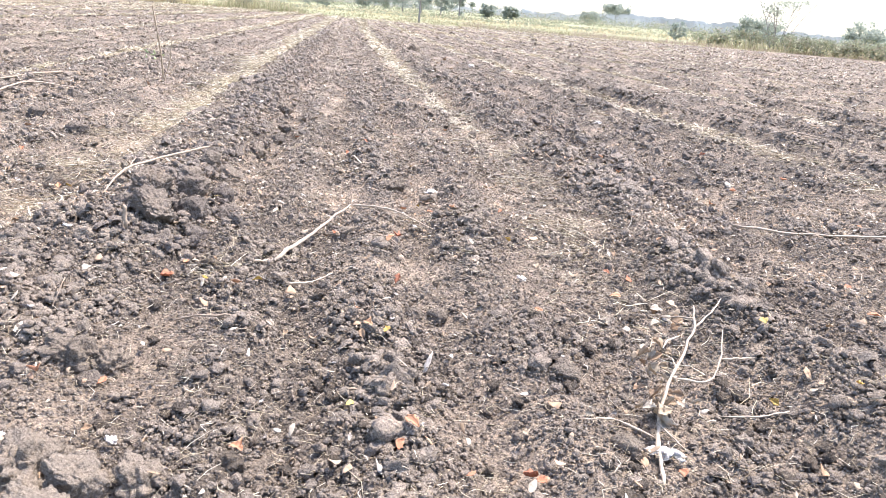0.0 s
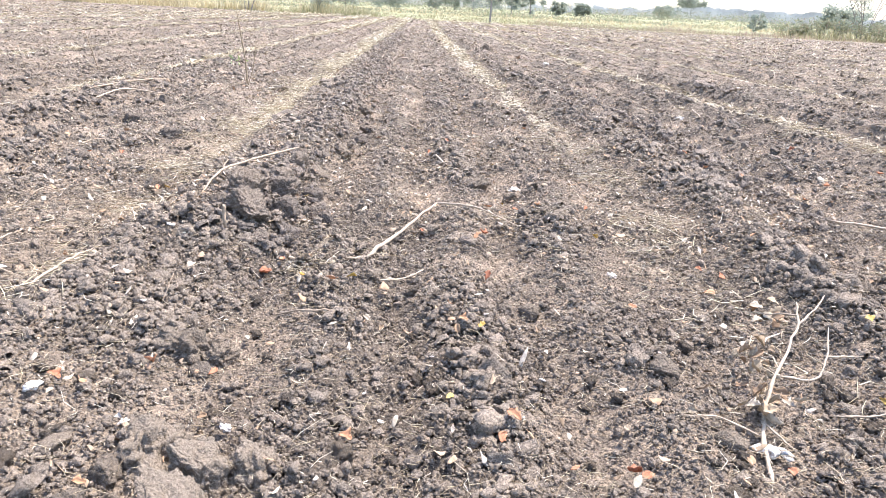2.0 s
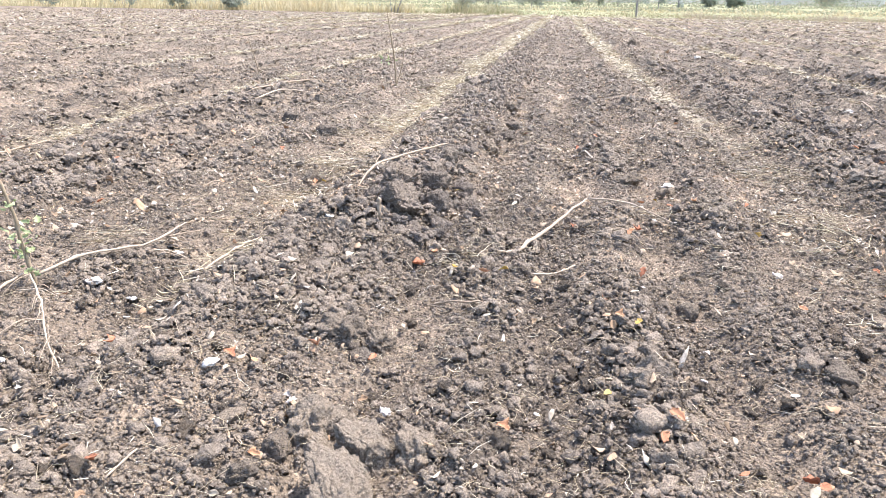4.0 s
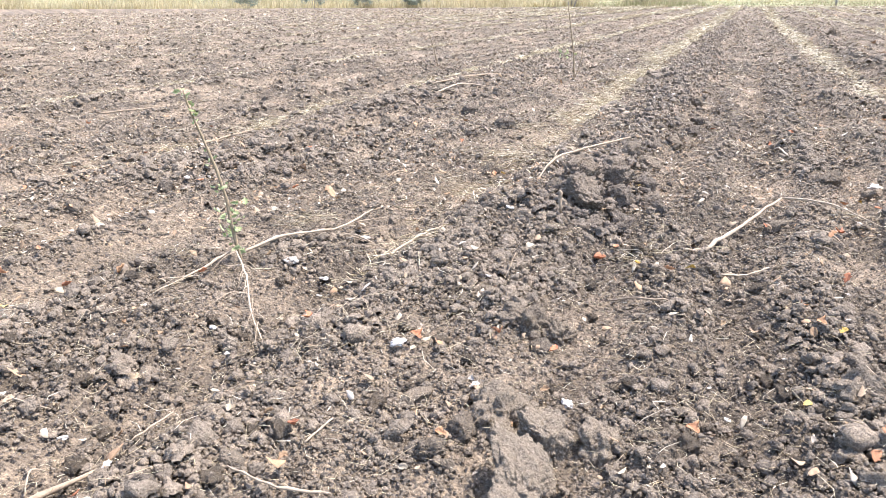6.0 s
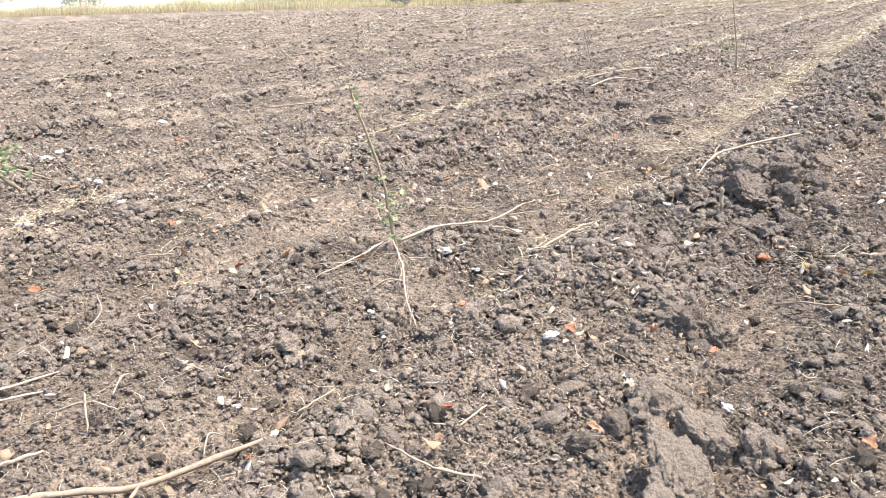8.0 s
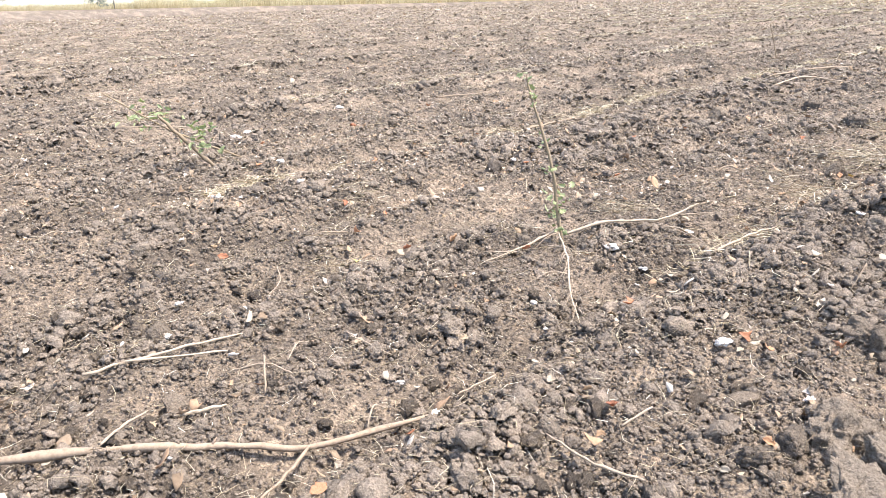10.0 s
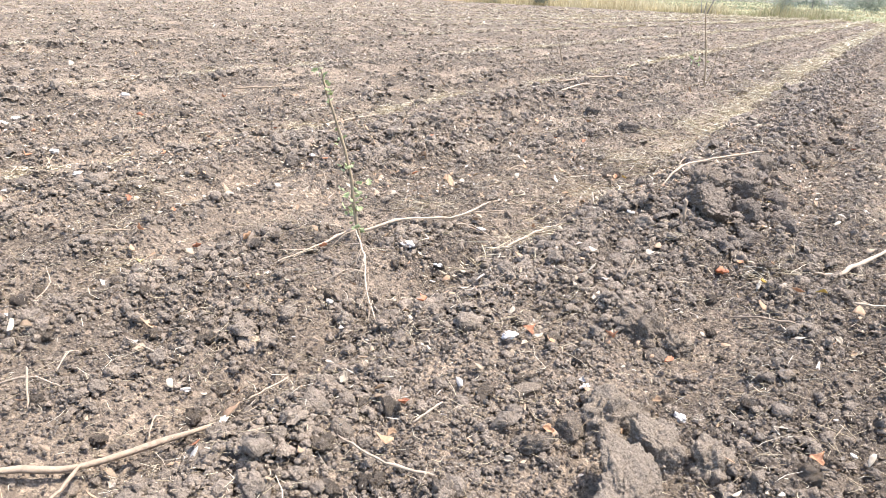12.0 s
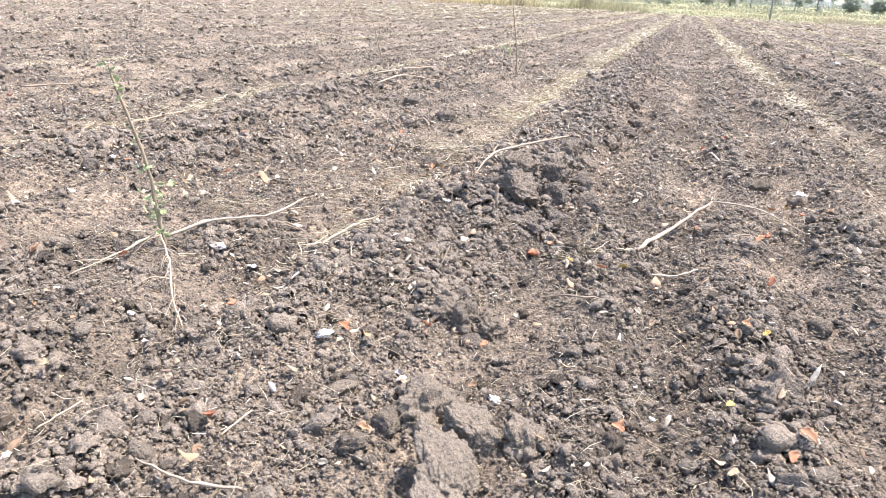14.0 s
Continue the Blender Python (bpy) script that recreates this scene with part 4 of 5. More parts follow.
leaves("dry_leaf", TAN_LEAF, 180, (0.012, 0.034), "curled pale tan dead leaf on soil", 320, 7.0,
       [(-0.97, 2.25), (0.12, 1.79), (0.36, 2.01), (0.36, 2.84), (-0.06, 1.97), (1.19, 3.01), (0.99, 2.66), (0.55, 2.05), (-1.28, 1.39), (-1.01, 1.47), (-0.82, 2.02), (-1.72, 0.96), (-2.19, 0.73), (-1.97, 1.67), (-1.41, 1.53), (-1.50, 1.50), (-1.31, 2.48), (-2.07, 1.90), (-0.72, 3.36), (-0.42, 2.72)])


def straw_tuft(x, y, radius, seed, count=60, label="tangled clump of pale dry grass on soil", mat=None):
    """A loose clump of dry stems lying and standing every way."""
    r = np.random.default_rng(seed)
    e = holder("grass_tuft", label, "dry grass", x, y, "dry grass clumps")
    vs, fs, base = [], [], 0
    for i in range(count):
        a, q = r.uniform(0, 6.28), radius * r.random() ** 0.8
        px, py = x + math.cos(a) * q, y + math.sin(a) * q
        d, ln, up = r.uniform(0, 6.28), radius * r.uniform(0.3, 1.0), r.uniform(-0.02, 0.35) * (1 if r.random() < 0.4 else 0.25)
        z0 = z_at(px, py) + 0.026 + r.uniform(0, 0.02)
        pts = [(px, py, z0), (px + math.cos(d) * ln * 0.5 + r.normal(0, 0.16) * ln, py + math.sin(d) * ln * 0.5 + r.normal(0, 0.16) * ln, z0 + up * ln * 0.9), (px + math.cos(d) * ln, py + math.sin(d) * ln, z0 + up * ln * 0.8)]
        v, f = tube(pts, r.uniform(0.0006, 0.0016) * (1 + y * 0.08), 0.0006, 3, 0.08, seed * 7 + i)
        vs.append(v)
        fs.append(f + base)
        base += len(v)
    part("grass", np.concatenate(vs), np.concatenate(fs), mat or STRAW, e)


TUFTS = [(4.34, 7.2, 0.38), (3.55, 8.0, 0.28), (4.05, 7.6, 0.25), (-0.70, 3.30, 0.12), (-1.95, 5.25, 0.24), (-1.93, 4.35, 0.22), (-2.05, 6.4, 0.2), (2.95, 9.6, 0.2), (4.0, 10.4, 0.2), (-1.70, 3.25, 0.17), (-2.30, 3.25, 0.14), (-1.95, 7.4, 0.25), (-1.8, 8.8, 0.3),
         (-3.6, 2.6, 0.14), (-2.9, 1.9, 0.12), (1.05, 4.4, 0.2), (1.1, 5.6, 0.2), (-4.3, 5.6, 0.25), (-4.4, 7.2, 0.25), (-1.8, 12.9, 0.5), (-1.9, 14.3, 0.5), (-1.85, 11.0, 0.35)]
for i, (x, y, q) in enumerate(TUFTS):
    straw_tuft(x, y, q, 400 + i, 90 if q > 0.2 else 50)
for i in range(34):
    x, y = (float(q[0]) for q in sector(1, 1.6, 6.0, power=1.5))
    straw_tuft(x, y, float(rng.uniform(0.04, 0.10)), 440 + i, 18, "small wisp of fine pale dry grass on soil")
stalk([(4.40, 8.45), (4.5, 8.1, 0.05), (4.67, 7.75, 0.08)], 0.010, 0.007, "orange-brown dry stem in a clump of dry grass", 21)
stalk([(2.97, 9.92), (2.92, 9.4, 0.03), (2.87, 8.92)], 0.012, 0.008, "white weathered stalk lying on soil", 22)
stalk([(0.79, 5.50), (0.75, 5.3, 0.03), (0.78, 5.12)], 0.007, 0.004, "curved pale twig on soil", 23)
stalk([(-0.10, 5.64), (-0.16, 5.86, 0.03), (-0.19, 6.08)], 0.009, 0.006, "short pale stalk on soil", 24)
stalk([(-1.19, 2.92), (-1.14, 2.83, 0.06), (-1.16, 2.73)], 0.003, 0.002, "thin bent pale stem on soil", 25)
stalk([(-1.80, 1.45), (-1.77, 1.59, 0.02)], 0.004, 0.003, "short pale twig on soil", 26)
stalk([(-2.25, 1.11, 0.05), (-2.17, 1.06, 0.03), (-2.13, 1.03)], 0.004, 0.003, "short pale twig on soil", 27)
stalk([(-1.27, 1.47), (-1.24, 1.56, 0.02)], 0.004, 0.003, "short pale twig on soil", 28)
stalk([(-2.25, 1.19), (-2.30, 1.26, 0.03), (-2.34, 1.33)], 0.003, 0.002, "short pale twig on soil", 29)
stalk([(-1.90, 1.27), (-1.91, 1.23, 0.03), (-1.88, 1.18)], 0.003, 0.002, "short pale twig on soil", 30)


# ---- plants ----
def green_leaves(parent, centre, count, spread, size, seed):
    r = np.random.default_rng(seed)
    for i in range(count):
        v, f = [], []
        c = np.array(centre) + r.normal(0, 1, 3) * np.array(spread)
        s = size * r.uniform(0.6, 1.2)
        a, e = r.uniform(0, 6.28), r.uniform(-0.5, 0.9)
        u = np.array([math.cos(a) * math.cos(e), math.sin(a) * math.cos(e), math.sin(e)])
        w = np.cross(u, r.normal(size=3))
        w /= np.linalg.norm(w)
        n = np.cross(u, w)
        prof = [(0, 0.03), (0.2, 0.30 * r.uniform(0.6, 1.3)), (0.42, 0.16), (0.55, 0.34 * r.uniform(0.6, 1.3)), (0.78, 0.14), (1.0, 0.02)]
        for t, h in prof:
            for side in (-1, 0, 1):
                v.append(c + u * s * t + w * s * h * side + n * s * (0.15 * abs(side) - 0.3 * t * t))
        k = len(prof) * 3
        v += [p - n * 0.0008 for p in v]
        for j in range(len(prof) - 1):
            for side in (0, 1):
                q = [j * 3 + side, j * 3 + side + 1, j * 3 + side + 4, j * 3 + side + 3]
                f += [q, [k + z for z in reversed(q)]]
        part("leaf", v, f, GREEN_LEAF, parent)


def cotton_plant(base, stems, clumps, label, seed):
    e = holder("cotton_plant", label, "plant", base[0], base[1])
    z0 = z_at(*base)
    for i, (pts, r0, r1) in enumerate(stems):
        v, f = tube([(x, y, z0 + z) for x, y, z in pts], r0, r1, 8, 0.08, seed + i, 0.2)
        part("stem", v, f, GREEN_STEM, e)
    for i, (x, y, z, n, spread, size) in enumerate(clumps):
        green_leaves(e, (x, y, z0 + z), n, spread, size, seed + 50 + i)
    return e


cotton_plant((-2.32, 2.69), [([(-2.32, 2.69, -0.03), (-2.335, 2.675, 0.12), (-2.35, 2.66, 0.30), (-2.385, 2.635, 0.46), (-2.42, 2.60, 0.62), (-2.44, 2.585, 0.72)], 0.0085, 0.004)],
             [(-2.33, 2.68, 0.11, 12, (0.03, 0.03, 0.025), 0.034), (-2.34, 2.67, 0.21, 13, (0.026, 0.026, 0.03), 0.036), (-2.355, 2.655, 0.33, 6, (0.014, 0.014, 0.02), 0.028), (-2.415, 2.605, 0.62, 8, (0.012, 0.012, 0.03), 0.028), (-2.44, 2.585, 0.71, 6, (0.010, 0.010, 0.015), 0.026), (-2.385, 2.635, 0.45, 4, (0.01, 0.01, 0.02), 0.022)],
             "regrowing cotton stalk with a few small green leaves", 500)
cotton_plant((-4.94, 2.57), [([(-4.94, 2.57, -0.03), (-5.00, 2.47, 0.10), (-5.06, 2.36, 0.24), (-5.115, 2.27, 0.37)], 0.015, 0.009),
                             ([(-5.05, 2.80, 0.02), (-5.06, 2.58, 0.13), (-5.2, 2.35, 0.27), (-5.41, 2.07, 0.51)], 0.0065, 0.005)],
             [(-5.0, 2.5, 0.25, 24, (0.05, 0.05, 0.05), 0.052), (-5.2, 2.27, 0.36, 28, (0.06, 0.08, 0.04), 0.05), (-5.03, 2.46, 0.17, 12, (0.04, 0.05, 0.04), 0.042)],
             "leaning cut cotton plant with pale green leaf clusters", 520)
cotton_plant((-2.51, 10.12), [([(-2.51, 10.12, -0.03), (-2.53, 10.1, 0.35), (-2.58, 10.1, 0.65), (-2.62, 10.1, 0.93)], 0.010, 0.006), ([(-2.51, 10.1, 0), (-2.42, 10.1, 0.3), (-2.40, 10.1, 0.55)], 0.006, 0.004)],
             [(-2.62, 10.1, 0.30, 7, (0.05, 0.05, 0.03), 0.06)], "tall bare dry cotton stalk upright in the soil", 540)
cotton_plant((-4.85, 11.3), [([(-4.85, 11.3, -0.03), (-4.92, 11.3, 0.25), (-5.0, 11.3, 0.5)], 0.009, 0.005)], [], "leaning dry cotton stalk upright in the soil", 560)


def fallen_cotton():
    e = holder("cotton_stalk", "uprooted pale cotton stalk with dry bracts and lint", "stalk", 0.76, 2.05)
    z = lambda x, y, h: (x, y, z_at(x, y) + h)
    v, f = tube([z(0.70, 1.82, 0.01), z(0.76, 2.03, 0.03), z(0.80, 2.14, 0.07), z(0.85, 2.22, 0.13), z(0.95, 2.36, 0.17), z(1.02, 2.45, 0.22), z(1.03, 2.52, 0.28)], 0.0062, 0.003, 8, 0.16, 601, 0.25)
    part("stem", v, f, STALK, e)
    for i, pts in enumerate([[(0.88, 2.25, 0.13), (1.0, 2.24, 0.12), (1.06, 2.32, 0.16), (1.10, 2.42, 0.22)], [(1.02, 2.46, 0.22), (1.12, 2.55, 0.25), (1.2, 2.66, 0.24)], [(0.76, 2.05, 0.04), (0.64, 2.08, 0.04), (0.52, 2.06, 0.02)],
                             [(0.78, 2.1, 0.06), (0.84, 2.0, 0.03)], [(1.02, 2.48, 0.25), (0.95, 2.6, 0.2)], [(1.06, 2.32, 0.16), (1.2, 2.36, 0.14)]]):
        v, f = tube([z(*p) for p in pts], 0.0042, 0.002, 6, 0.16, 610 + i)
        part("branch", v, f, STALK, e)
    r = np.random.default_rng(3)
    for i in range(42):
        c = [(0.83, 2.2, 0.11), (0.86, 2.42, 0.14), (0.80, 2.14, 0.08), (0.98, 2.6, 0.2)][i % 4]
        x, y, h = np.array(c) + r.normal(0, 0.032, 3)
        me = leaf_mesh("bract", 640 + i % 4)
        me.materials.append(TAN_LEAF)
        ob = new("bract", me)
        ob.parent = e
        s = r.uniform(0.03, 0.06)
        ob.matrix_basis = Matrix.Translation(-e.location) @ pose(x, y, z_at(x, y) + max(h, 0.03), *r.uniform(-60, 60, 3)) @ Matrix.Diagonal((s, s, s, 1))
    for i, (x, y, s) in enumerate([(0.725, 1.985, 0.020), (0.765, 1.98, 0.026), (0.80, 1.975, 0.022)]):
        ob = new("lint", LINT[i])
        ob.parent = e
        ob.matrix_basis = Matrix.Translation(-e.location) @ pose(x, y, z_at(x, y) + 0.03, 0, 0, 60 * i) @ Matrix.Diagonal((s, s, s, 1))


fallen_cotton()


# ---- verge and trees ----
def blades(name, n, x0, x1, y0, depth, height, width, mat, label, seed):
    r = np.random.default_rng(seed)
    x, y = r.uniform(x0, x1, n), y0 + depth * r.random(n) ** 1.4
    clump = np.clip(0.9 + 1.6 * value_noise(x, y, 2.3, seed), 0.25, 1.6)
    h = r.uniform(*height, n) * clump
    w = r.uniform(*width, n)
    a, lean = r.uniform(0, 6.28, n), r.normal(0, 0.6, n)
    z = ground_height(x, y) - 0.02
    rows = []
    for t, s in ((0, 1.0), (0.55, 0.7), (1.0, 0.1)):
        cx, cy, cz = x + np.cos(a * 1.7) * lean * h * t * t, y + np.sin(a * 1.7) * lean * h * t * t, z + h * t
        rows += [np.column_stack([cx - np.cos(a) * w * s, cy - np.sin(a) * w * s, cz]), np.column_stack([cx + np.cos(a) * w * s, cy + np.sin(a) * w * s, cz])]
    v = np.stack(rows, 1)
    f = np.array([[0, 1, 3], [0, 3, 2], [2, 3, 5], [2, 5, 4]])
    f = (f[None] + (np.arange(n) * 6)[:, None, None]).reshape(-1, 3)
    return tagged(link_mesh(name, v.reshape(-1, 3), f, mat), label, "grass", kind="stuff")


blades("dry_grass", 34000, -210, -18, 60.3, 8, (0.3, 1.4), (0.012, 0.035), GRASS, "tall golden dry grass along the field edge", 31)
blades("verge_grass", 9000, -34, 24, 61.5, 25, (0.05, 0.2), (0.02, 0.06), GREEN_GRASS, "low yellow-green grass beyond the field edge", 32)
blades("dry_grass", 12000, 8, 70, 60.6, 9, (0.10, 0.45), (0.007, 0.02), WEED, "dry brown and tan weeds along the field edge", 33)
blades("verge_grass", 3600, 29, 75, 62.5, 8, (0.25, 0.9), (0.02, 0.05), GREEN_GRASS, "rank green weeds along the field edge", 34)
blades("verge_grass", 1500, -13, -4.5, 62.5, 4, (0.3, 1.0), (0.012, 0.035), GREEN_GRASS, "tall yellow-green reeds at the field edge", 36)
blades("dry_grass", 4000, -34, -13, 62.0, 5, (0.3, 0.9), (0.02, 0.06), GRASS, "golden dry grass at the field edge", 37)
blades("dry_grass", 8000, -60, 60, 90, 60, (0.1, 0.35), (0.05, 0.15), GRASS, "rough dry grass far beyond the field edge", 35)


def crown_leaves(parent, centres, radii, count, leaf, mat, seed, name="crown"):
    """Many small folded leaf clumps in uneven lobes, with gaps."""
    r = np.random.default_rng(seed)
    k = r.integers(0, len(centres), count)
    d = r.normal(size=(count, 3))
    d /= np.linalg.norm(d, axis=1)[:, None]
    c = np.array(centres)[k] + d * np.array(radii)[k][:, None] * (r.random(count) ** 0.45)[:, None] * np.array([1, 1, 0.75])
    s = leaf * r.uniform(0.5, 1.4, count)
    u, w = r.normal(size=(count, 3)), r.normal(size=(count, 3))
    u /= np.linalg.norm(u, axis=1)[:, None]
    w = np.cross(u, w)
    w /= np.linalg.norm(w, axis=1)[:, None]
    n = np.cross(u, w)
    v = np.stack([c - u * s[:, None], c + w * s[:, None] * 0.6 + n * s[:, None] * 0.25, c + u * s[:, None], c - w * s[:, None] * 0.6 + n * s[:, None] * 0.25], 1).reshape(-1, 3)
    f = (np.array([[0, 1, 2], [0, 2, 3]])[None] + (np.arange(count) * 4)[:, None, None]).reshape(-1, 3)
    return part(name, v, f, mat, parent)


def tree(x, y, height, width, seed, label, crown_from=0.35, count=2600, leaf=0.16, mat=None, stems=1, lobes=9, name="tree", flat=False):
    r = np.random.default_rng(seed)
    e = holder(name, label, "tree" if name == "tree" else "shrub", x, y)
    centres, radii = [], []
    for i in range(stems):
        off = (r.normal(0, 0.12 * width), r.normal(0, 0.12 * width)) if stems > 1 else (0, 0)
        top = (x + off[0] * 2.2, y + off[1] * 2.2, height * 0.72)
        pts = [(x + off[0] * 0.3, y + off[1] * 0.3, -0.1), (x + off[0], y + off[1], height * 0.35), top]
        v, f = tube(pts, height * 0.014 / stems ** 0.5, height * 0.007 / stems ** 0.4, 7, 0.1, seed + i)
        part("trunk", v, f, BARK, e)
        for j in range(5):
            t = r.uniform(0.35, 0.95)
            b = np.array([np.interp(t, [0, 0.5, 1], [p[q] for p in pts]) for q in range(3)])
            a = r.uniform(0, 6.28)
            reach = width * r.uniform(0.25, 0.48)
            tip = b + np.array([math.cos(a) * reach, math.sin(a) * reach, height * r.uniform(0.08, 0.3)])
            tip[2] = min(tip[2], height * 0.92)
            v, f = tube([b, (b + tip) / 2 + np.array([0, 0, height * 0.02]), tip], height * 0.008 / stems ** 0.3, height * 0.003 / stems ** 0.3, 5, 0.1, seed + 40 + i * 9 + j)
            part("limb", v, f, BARK, e)
            centres.append(tip)
            radii.append(width * r.uniform(0.10, 0.2))
    low, high = (0.68, 0.95) if flat else (crown_from, 0.95)
    for i in range(lobes * 3):
        d = r.normal(size=3)
        d *= r.random() ** 0.33 / np.linalg.norm(d)
        centres.append(np.array([x + d[0] * width * 0.42, y + d[1] * width * 0.42, height * ((low + high) / 2 + d[2] * (high - low) * 0.45)]))
        radii.append(width * r.uniform(0.07, 0.15) if not flat else width * r.uniform(0.06, 0.11))
    crown_leaves(e, centres, radii, count, leaf, mat or HAZY_FOLIAGE, seed + 7)
    return e


def polar(az, dist):
    return -0.3 + dist * math.sin(radians(az)), dist * math.cos(radians(az))


# far trees: bearing, distance, height, width, seed, leaf size, foliage from, flat crown
FAR = [(17.7, 300, 8.6, 11.5, 701, 0.4, 0.50, False, "broad umbrella-shaped tree on the skyline"), (16.0, 290, 5.2, 9.0, 702, 0.4, 0.0, False, "dark rounded tree on the skyline"),
       (33.5, 150, 5.2, 8.5, 703, 0.26, 0.0, False, "broad rounded tree behind the hedge"), (6.9, 130, 7.5, 5.5, 704, 0.22, 0.0, False, "leafy grey-green tree beyond the field"),
       (4.2, 140, 8.5, 8.0, 705, 0.22, 0.05, False, "open hazy tree beyond the field"), (2.9, 150, 8.0, 7.5, 706, 0.22, 0.05, False, "open hazy tree beyond the field"),
       (5.6, 120, 6.5, 5.5, 707, 0.2, 0.0, False, "leafy tree beyond the field"), (0.3, 190, 6.5, 9.0, 708, 0.3, 0.05, False, "dark tree beyond the field"), (1.6, 200, 6.0, 8.0, 709, 0.3, 0.05, False, "dark tree beyond the field"),
       (8.9, 170, 3.7, 4.0, 710, 0.22, 0.05, False, "small rounded tree beyond the field"), (10.5, 160, 3.0, 3.8, 711, 0.22, 0.05, False, "small rounded tree beyond the field"),
       (-3.0, 150, 4.0, 9.0, 712, 0.22, 0.0, False, "low dark tree beyond the field"), (-6.0, 120, 7.0, 8.0, 713, 0.22, 0.0, False, "leafy tree beyond the field"),
       (-18.0, 110, 9.0, 9.0, 714, 0.22, 0.0, False, "leafy tree beyond the field"), (-26.0, 100, 6.0, 9.0, 715, 0.22, 0.0, False, "dark leafy tree beyond the field"),
       (-36.0, 95, 7.0, 10.0, 716, 0.22, 0.0, False, "dark leafy tree beyond the field"), (-45.0, 110, 8.0, 11.0, 717, 0.22, 0.0, False, "leafy tree beyond the dry grass"), (-56.0, 125, 8.0, 12.0, 718, 0.22, 0.0, False, "leafy tree beyond the dry grass"),
       (-66.0, 140, 8.0, 12.0, 719, 0.22, 0.0, False, "leafy tree beyond the dry grass"), (27.0, 140, 4.5, 8.0, 720, 0.26, 0.0, False, "low tree behind the hedge")]
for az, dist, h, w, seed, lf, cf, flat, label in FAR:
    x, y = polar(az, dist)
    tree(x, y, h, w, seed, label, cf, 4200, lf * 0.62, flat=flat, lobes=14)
# trees and shrubs at the field edge
x, y = polar(28.3, 76)
tree(x, y, 6.4, 5.4, 740, "sparse open tree with bare grey limbs", 0.35, 4200, 0.06, HAZY_FOLIAGE, 6, 9)
tree(4.36, 63.8, 6.0, 3.0, 741, "slender tree with a bare pale trunk", 0.6, 900, 0.08, HAZY_FOLIAGE, 1, 6)
tree(-14.0, 61.0, 4.0, 3.6, 742, "small tree with several thin trunks", 0.45, 1500, 0.10, HAZY_FOLIAGE, 4, 8)
tree(-9.0, 64.5, 1.6, 1.6, 743, "grey-green rounded bush at the field edge", 0.1, 1800, 0.06, HAZY_FOLIAGE, 3, 9, "shrub")
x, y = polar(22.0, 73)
tree(x, y, 1.9, 1.7, 744, "dark green bush at the field edge", 0.1, 1600, 0.07, HAZY_FOLIAGE, 3, 9, "shrub")
SHRUBS = [(-30.5, 66, 2.6, 3.6), (-27.0, 68, 1.6, 2.6), (-23.5, 66, 1.5, 2.2), (-35.0, 70, 1.8, 3.0), (24.5, 74, 1.6, 3.0), (26.5, 73, 2.4, 3.6), (29.0, 73, 2.2, 4.0), (30.8, 72, 2.0, 3.6), (32.6, 72, 1.9, 3.4), (34.4, 72, 2.0, 3.6), (36.5, 72, 2.1, 3.8), (38.5, 72, 1.9, 3.8)]
for i, (az, dist, h, w) in enumerate(SHRUBS):
    x, y = polar(az, dist)
    tree(x, y, h * (0.7 if az > 0 else 1.0), w, 760 + i, "straggly pale green shrub at the field edge", 0.1, 1500, 0.09, SHRUB if az > 0 else HAZY_FOLIAGE, 3, 10, "shrub")


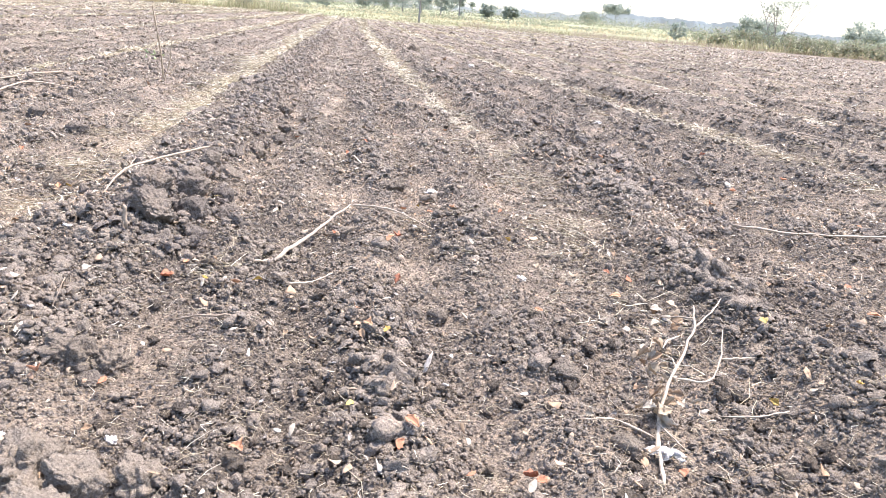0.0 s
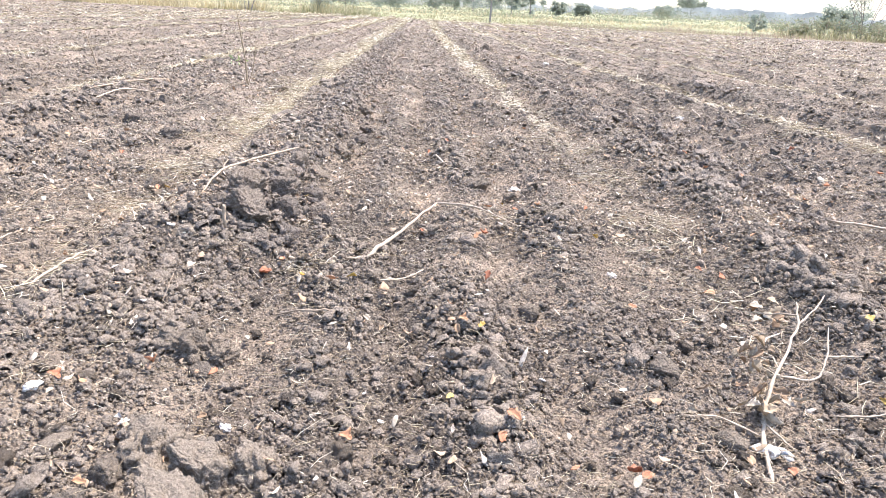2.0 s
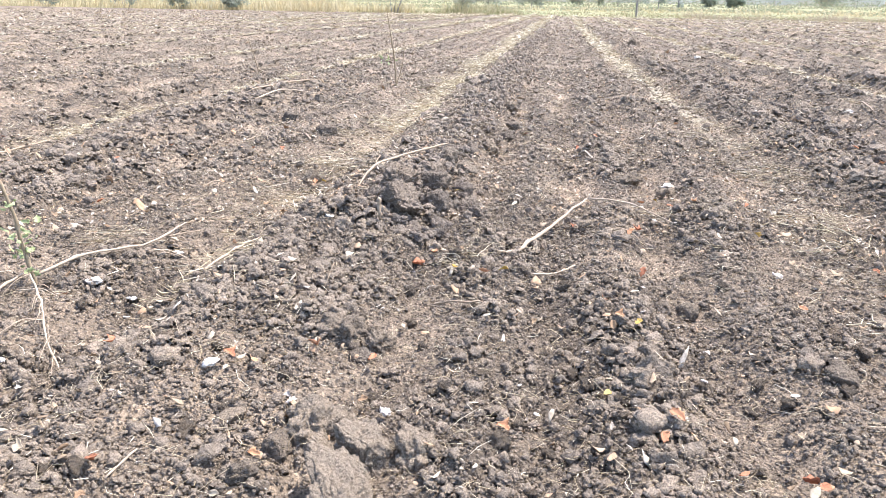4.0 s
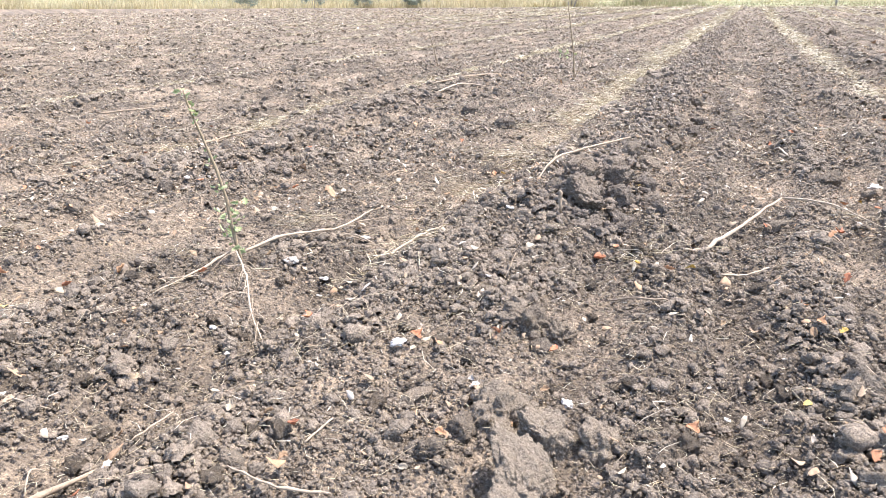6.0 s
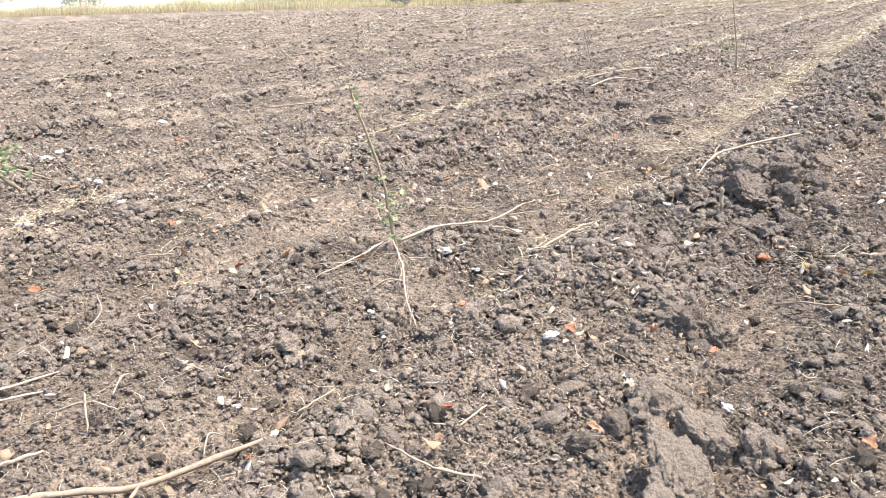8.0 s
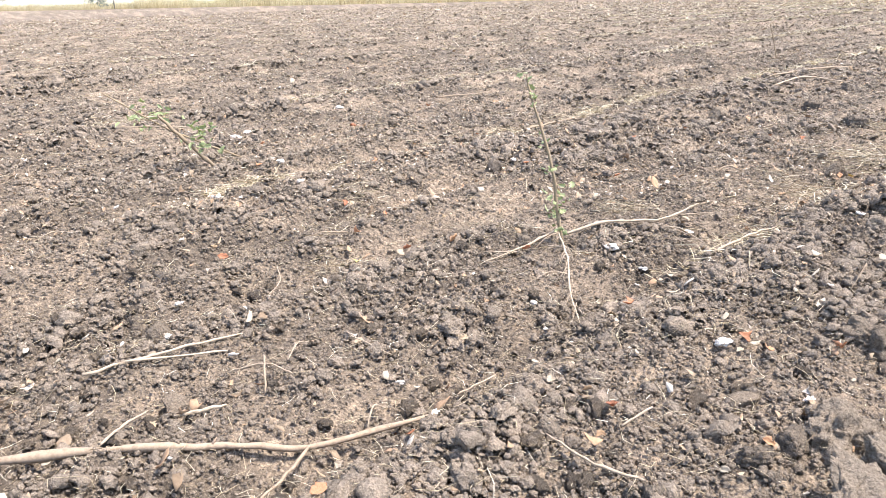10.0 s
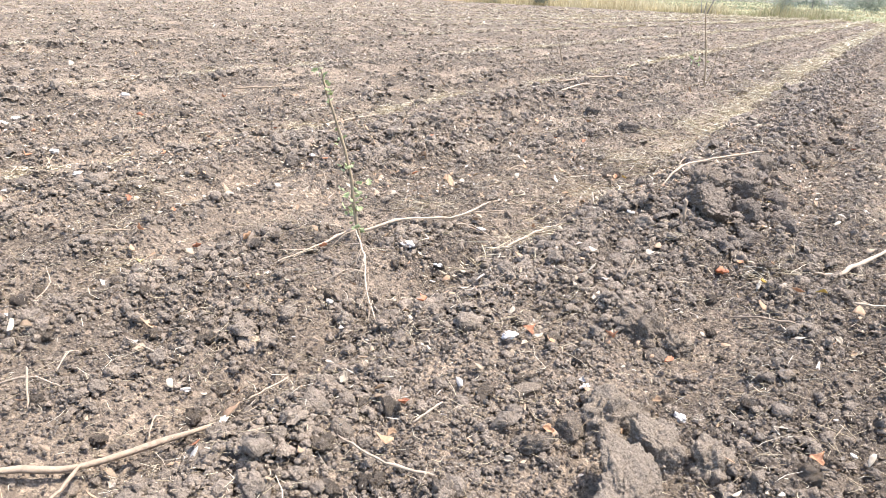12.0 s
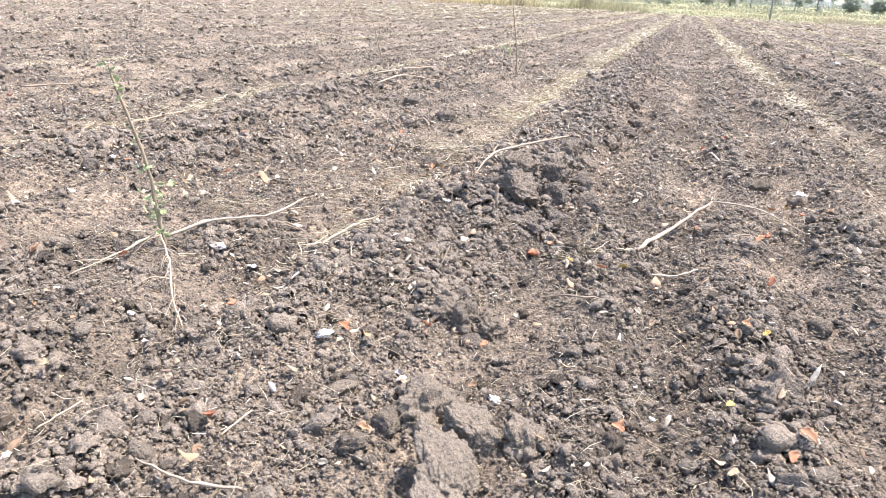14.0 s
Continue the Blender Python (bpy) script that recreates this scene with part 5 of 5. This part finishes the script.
def scrub(n, y0, y1, height, seed, label):
    """A ragged band of low bushes seen from far, as many small leaf clumps."""
    r = np.random.default_rng(seed)
    y = r.uniform(y0, y1, n)
    x = r.uniform(-1.0, 0.8, n) * y
    k = y0 / 95
    h = height * np.clip(0.55 + 1.6 * value_noise(x, y, 6.0 * k, seed) + 0.9 * value_noise(x, y, 2.0 * k, seed + 1), 0.05, 1.6)
    c = np.column_stack([x, y, h * r.random(n) ** 0.7])
    sz = r.uniform(0.05, 0.13, n) * (y / 110)
    u, w = r.normal(size=(n, 3)), r.normal(size=(n, 3))
    u /= np.linalg.norm(u, axis=1)[:, None]
    w = np.cross(u, w)
    w /= np.linalg.norm(w, axis=1)[:, None]
    k = np.cross(u, w) * sz[:, None] * 0.25
    v = np.stack([c - u * sz[:, None], c + w * sz[:, None] * 0.7 + k, c + u * sz[:, None], c - w * sz[:, None] * 0.7 + k], 1).reshape(-1, 3)
    f = (np.array([[0, 1, 2], [0, 2, 3]])[None] + (np.arange(n) * 4)[:, None, None]).reshape(-1, 3)
    tagged(link_mesh("scrub", v, f, SHRUB), label, "shrubs", kind="stuff")


scrub(30000, 95, 125, 0.45, 801, "ragged dusty green scrub beyond the field")
scrub(36000, 160, 270, 2.6, 802, "far band of grey-green scrub and trees")


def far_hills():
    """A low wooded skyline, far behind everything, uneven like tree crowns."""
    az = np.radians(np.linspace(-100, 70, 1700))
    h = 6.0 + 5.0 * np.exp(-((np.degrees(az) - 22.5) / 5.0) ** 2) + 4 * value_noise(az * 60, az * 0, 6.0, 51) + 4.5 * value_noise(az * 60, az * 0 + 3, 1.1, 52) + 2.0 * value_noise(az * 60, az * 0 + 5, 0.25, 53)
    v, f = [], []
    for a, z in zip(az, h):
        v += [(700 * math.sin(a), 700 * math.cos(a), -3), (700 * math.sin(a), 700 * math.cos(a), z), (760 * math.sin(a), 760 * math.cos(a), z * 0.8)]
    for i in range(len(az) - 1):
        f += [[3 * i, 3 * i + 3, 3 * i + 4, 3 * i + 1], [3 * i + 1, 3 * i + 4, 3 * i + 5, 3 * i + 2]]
    tagged(link_mesh("backdrop", v, f, HAZY_WOODS), "hazy low wooded skyline on the horizon", "hills", kind="structure")


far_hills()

# ---- lumps of the tilled ground that can be told apart ----
PIECES = []
for k in range(8):
    lv, lf = lump_template(3, 900 + k, cut=False, rough=0.45)
    piece = bpy.data.meshes.new("lump")
    piece.from_pydata([tuple(p) for p in lv], [], lf.tolist())
    piece.materials.append(SOIL_CLOD)
    piece.polygons.foreach_set("use_smooth", [True] * len(piece.polygons))
    PIECES.append(piece)
for i in range(290):
    x, y = (float(q[0]) for q in sector(1, 1.3, 3.4, power=1.5))
    if abs(x + 0.8) < 0.28 and abs(y - 1.75) < 0.32:
        continue
    r = float(rng.uniform(0.012, 0.026))
    ob = new("lump", PIECES[i % 8])
    ob.parent = ground
    ob.matrix_basis = pose(x, y, z_at(x, y) + 0.01 + r * 0.25, float(rng.normal(0, 25)), float(rng.normal(0, 25)), float(rng.uniform(0, 360))) @ Matrix.Diagonal((r * 1.15, r * 0.95, r * 0.8, 1))
